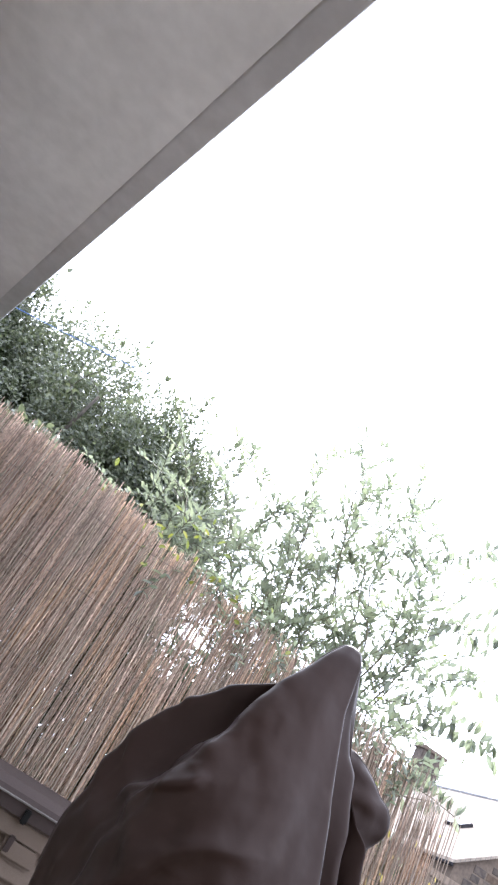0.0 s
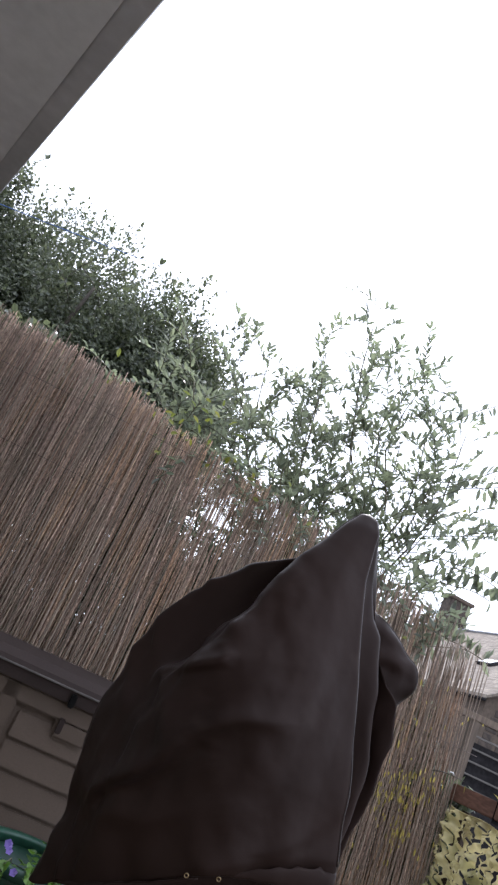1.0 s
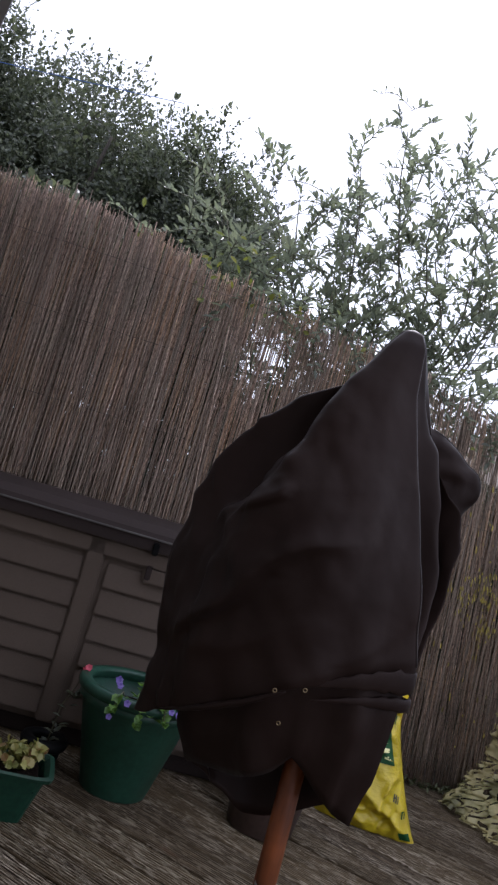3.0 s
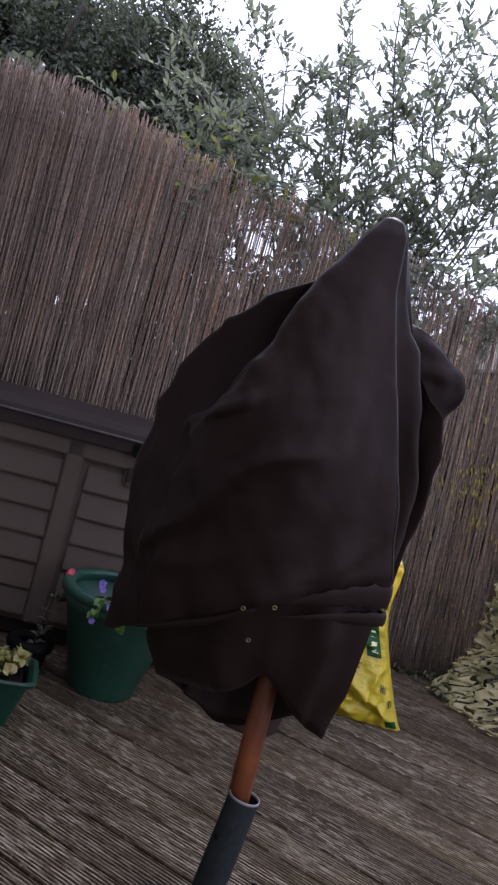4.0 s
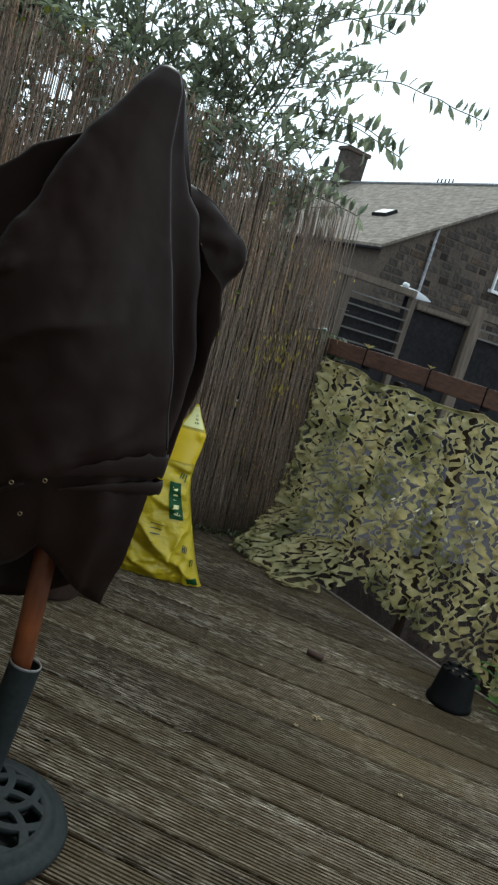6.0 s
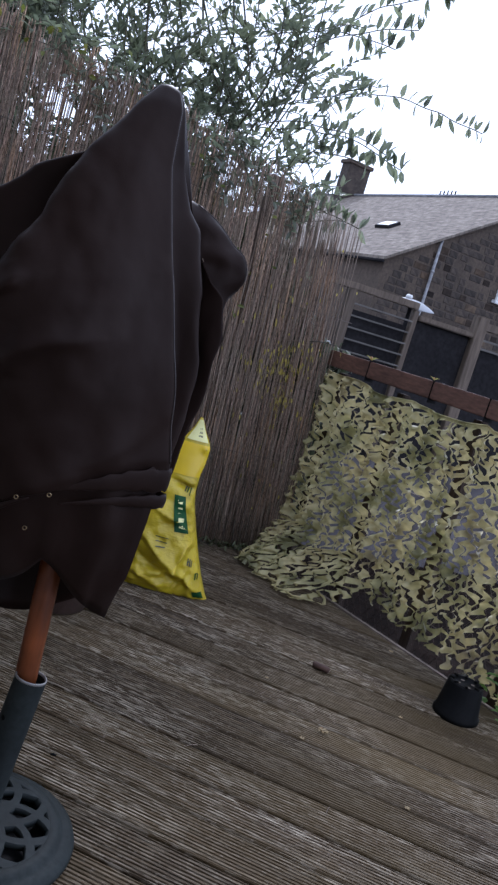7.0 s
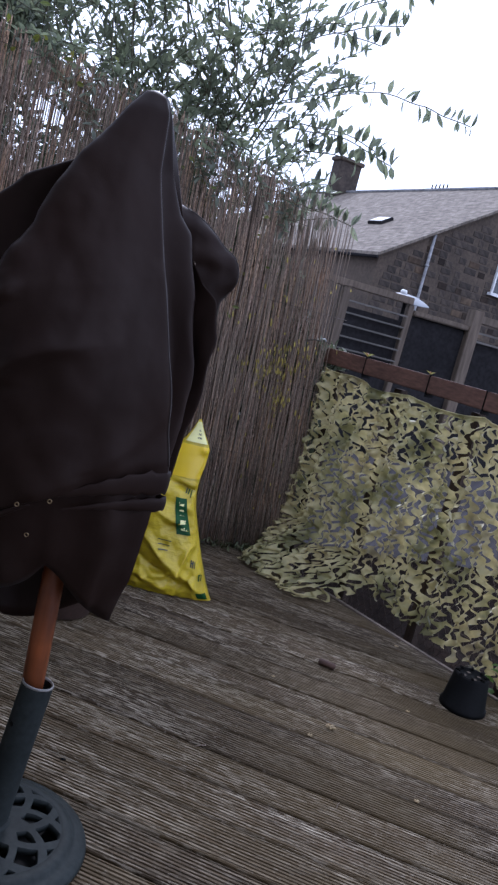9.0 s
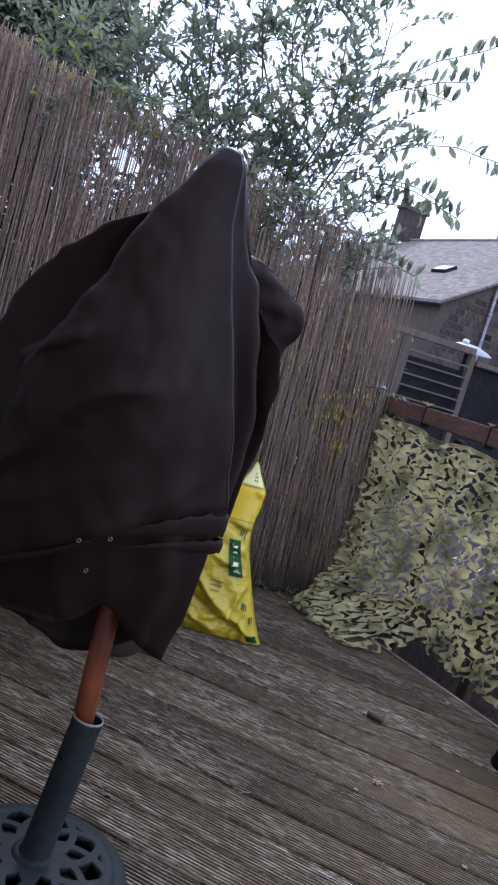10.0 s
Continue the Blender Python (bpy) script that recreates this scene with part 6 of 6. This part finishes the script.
for layer, s, stop in ((0, -0.005, 3.95), (1, 0.0, 3.95), (2, 0.03, 3.95), (3, 1.95, 3.95)):
    while s < stop:
        loose = s < 1.95
        s += rf.uniform(0.03, 0.07) if layer == 2 else (rf.uniform(0.0036, 0.0078 if s < 1.0 else 0.0068) if loose else rf.uniform(0.0034, 0.0062))
        lean = 0.125 * max(0.0, 1 - s / 1.3) + rf.gauss(0, 0.006 + (0.022 * max(0.0, 0.6 - s) if s > 0.1 else 0.0)) + (rf.gauss(0, 0.04) if layer == 2 and s > 0.15 else 0)
        top = curve_at(FTOP, s + lean * 1.5) + rf.gauss(0, 0.022) - (0.08 * rf.random() if rf.random() < 0.25 else 0)
        if layer == 1 and s < 1.15 and rf.random() < 0.6:
            top = min(top, rf.uniform(0.9, 1.5))
        if layer == 0 and s < 1.0 and rf.random() < 0.35:
            top -= rf.uniform(0.05, 0.3)
        if s < 0.45 and rf.random() < 0.3:
            top -= rf.uniform(0.0, 0.12)
        r = rf.uniform(0.0016, 0.003)
        out = {0: 0.006, 1: -0.005, 2: 0.013, 3: -0.014}[layer] + rf.uniform(-0.003, 0.003) + 0.02 * noise.noise(Vector((s * 1.5, 0, 0)))
        bow = rf.gauss(0, 0.006)
        z0, z1 = (rf.uniform(0.0, 0.9), rf.uniform(0.7, 1.0) * top) if layer == 2 else (rf.uniform(0.0, 0.02), top)
        for za, zb in (cane_gaps(s, z0, z1) if layer != 3 else [(z0, z1)]):
            if zb - za > 0.02:
                pts = [-FD * (s + lean * z + bow * math.sin(2.2 * z + s * 9)) + FN * out + Vector((0, 0, z)) for z in np.linspace(za, zb, 5)]
                mass.tube(pts, [r, r, r * 0.95, r * 0.9, r * 0.75], 5)
tagged(put("cane_mass", mass.mesh("cane_mass", M_REED_MASS, True), fence), kind="stuff")
for z in (0.12, 0.45, 0.8, 1.15, 1.5, 1.8):
    s1 = 0.0 if z < 1.5 else (0.3 if z < 1.6 else 1.5)
    put("binding_wire", tube_mesh("binding_wire", [-FD * (s1 + 0.02 + (3.9 - s1) * k / 40) + FN * (0.012 + 0.004 * math.sin(k * 2.1) + 0.02 * noise.noise(Vector(((s1 + (3.9 - s1) * k / 40) * 1.5, 0, 0)))) + Vector((0, 0, z)) for k in range(41)], 0.0012, M_WIRE, 4), fence)
put("post", box_mesh("post", (0.055, 0.03, 1.79), M_POST, 0.004), fence, "grey wooden post behind the canes", at=Matrix.Translation(-FD * 0.575 - FN * 0.05 + Vector((0, 0, 0.765))) @ pose(0, 0, 0, 0, 0, 36) @ pose(0, 0, 0, 0, 2, 0))
cane_meshes = []
for k in range(6):
    v, f = tube_data([(0.004 * math.sin(q * 1.3 + k), 0, q / 5) for q in range(6)], [0.0022, 0.0023, 0.0022, 0.0021, 0.002, 0.0016], 5)
    cane_meshes.append(mesh_of("cane", v, f, M_REED))
for k in range(300):
    s = 0.005 + 3.0 * k / 300 + rf.uniform(-0.004, 0.004)
    lean = 0.125 * max(0.0, 1 - s / 1.3) + rf.gauss(0, 0.008)
    top = curve_at(FTOP, s + lean * 1.5) + rf.gauss(0, 0.025)
    if abs(s - 1.56) < 0.12 and rf.random() < 0.6:
        top = rf.uniform(1.2, 1.45)
    base = -FD * s + FN * (0.014 + 0.02 * noise.noise(Vector((s * 1.5, 0, 0)))) + Vector((0, 0, 0.002))
    m = Matrix.Translation(base) @ Matrix(((rf.choice((1, -1)), 0, -FD.x * lean, 0), (0, 1, -FD.y * lean, 0), (0, 0, 1, 0), (0, 0, 0, 1))) @ Matrix.Diagonal((1, 1, top, 1))
    put("cane", cane_meshes[k % 6], fence, at=m)


snag = thing("dry_twig", "thin dark dry twig caught in the reed canes", "twig", at=Matrix.Translation(FE - FD * 0.16 + FN * 0.03 + Vector((0, 0, 1.03))))
put("stick", tube_mesh("stick", [-FD * 0.045 + Vector((0, 0, -0.012)), Vector((0, 0, 0)), FD * 0.05 + FN * 0.01 + Vector((0, 0, 0.004)), FD * 0.1 + FN * 0.02 + Vector((0, 0, 0.0))], [0.0022, 0.0028, 0.0025, 0.0015], M_BARK, 6), snag)
put("twine", tube_mesh("twine", [FD * 0.03 + FN * 0.008 + Vector((0, 0, 0.012)), FD * 0.042 + FN * 0.014 + Vector((0, 0, 0.014)), FD * 0.05 + FN * 0.01 + Vector((0, 0, 0.005))], 0.0035, M_WHITE, 6), snag, "scrap of white twine")


# ---- deck boards ----
deck = thing("deck", "weathered grooved timber decking boards, grey-brown and scuffed", "deck", kind="structure")
rd = random.Random(17)


def board_profile(width):
    pts, pitch, n = [], 0.0104, 11
    m0 = (width - n * pitch) / 2
    pts.append((0.0, -0.027))
    pts.append((0.0, -0.003))
    pts.append((0.002, 0.0))
    for k in range(n):
        a = m0 + k * pitch
        pts += [(a + 0.0027, 0.0), (a + 0.0036, -0.0035), (a + 0.0067, -0.0035), (a + 0.0077, 0.0)]
    pts += [(width - 0.002, 0.0), (width, -0.003), (width, -0.027)]
    return pts


y = 1.4 + 0.0025 - 0.125 * 24
while y < 3.62:
    prof = board_profile(0.1165)
    x0m, x1m = deck_left(y + 0.06), min(3.4, edge_x(y + 0.06))
    if x1m - x0m > 0.05:
        dz = rd.uniform(-0.0015, 0.0015)
        v, f, m = [], [], len(prof)
        for end in (0, 1):
            for dy, dz2 in prof:
                yy = y + dy
                x = deck_left(yy) if end == 0 else min(3.4, edge_x(yy))
                v.append((x, yy, dz2 + dz))
        for k in range(m - 1):
            f.append((k, m + k, m + k + 1, k + 1))
        f += [tuple(range(m)), tuple(reversed(range(m, 2 * m)))]
        put("deck_board", mesh_of("deck_board", v, f, M_DECK, False), deck)
    y += 0.125
for k, yy in enumerate(np.arange(-1.3, 3.2, 0.6)):
    x0, x1 = deck_left(yy), min(3.3, edge_x(yy))
    if x1 > x0 + 0.3:
        put("joist", box_mesh("joist", (0.045, 0.58, 0.09), M_SHADEPOST, 0.002, ((x0 + x1) / 2, yy + 0.2, -0.075)), deck)


# ---- litter on the deck, weeds at the foot of the fence ----
M_LITTER = island_leaf("dry_leaf_litter", [(0.3, 0.22, 0.12), (0.42, 0.33, 0.2), (0.22, 0.13, 0.06)], 0.7, 0.2)
crumb = thing("dry_leaf", "small crumpled dry leaf lying on the deck", "leaf litter", at=Matrix.Translation((0.516, 2.109, 0.002)))
cl = Pile()
for k in range(9):
    a = k * 0.75
    cl.leaf((0.004 * math.cos(a * 2), 0.004 * math.sin(a * 2), 0.002), (math.cos(a), math.sin(a), 0.35), (0, 0, 1), 0.017, 0.008, 0.6)
put("leaf", cl.mesh("leaf", M_LITTER), crumb)
for x, y, turn, size in ((0.474, 2.024, 50, 0.5), (0.634, 2.93, 20, 0.6), (0.72, 2.4, 130, 0.45), (0.3, 2.3, 200, 0.4), (0.78, 1.9, 80, 0.5)):
    copy_thing(crumb, Matrix.Translation((x, y, 0.002)) @ pose(0, 0, 0, 0, 0, turn) @ Matrix.Scale(size, 4))
straw = thing("straw", "thin pale straw lying on the deck", "leaf litter", at=Matrix.Translation((0.176, 1.754, 0.002)))
put("stalk", tube_mesh("stalk", [(-0.014, 0.006, 0.001), (0.0, 0.001, 0.0025), (0.013, -0.006, 0.001)], 0.0011, M_REED, 5), straw)
for x, y, turn in ((0.24, 1.77, 70), (-0.02, 2.05, 20), (0.6, 1.75, 110)):
    copy_thing(straw, Matrix.Translation((x, y, 0.002)) @ pose(0, 0, 0, 0, 0, turn))
chip = thing("bark_chip", "small black bark chip on the deck", "leaf litter", at=Matrix.Translation((-0.003, 1.501, 0.003)))
put("chip", tube_mesh("chip", [(-0.006, -0.002, 0), (0.0, 0.0, 0.001), (0.006, 0.004, 0)], [0.0015, 0.003, 0.001], M_BLACK, 6), chip)
foot_weeds = thing("foot_weeds", "low grey-green weeds along the foot of the reed fence", "weeds", kind="stuff")
fw = Pile()
for _ in range(420):
    s = abs(rt.gauss(0.05, 0.3))
    p = FE - FD * s + FN * abs(rt.gauss(0.02, 0.035)) + Vector((0, 0, 0.003 + 0.02 * rt.random()))
    fw.leaf(p, (rt.uniform(-1, 1), rt.uniform(-1, 1), rt.uniform(-0.1, 0.8)), (0, 0, 1), rt.uniform(0.014, 0.034), rt.uniform(0.008, 0.016))
put("leaves", fw.mesh("leaves", M_WEED), foot_weeds)
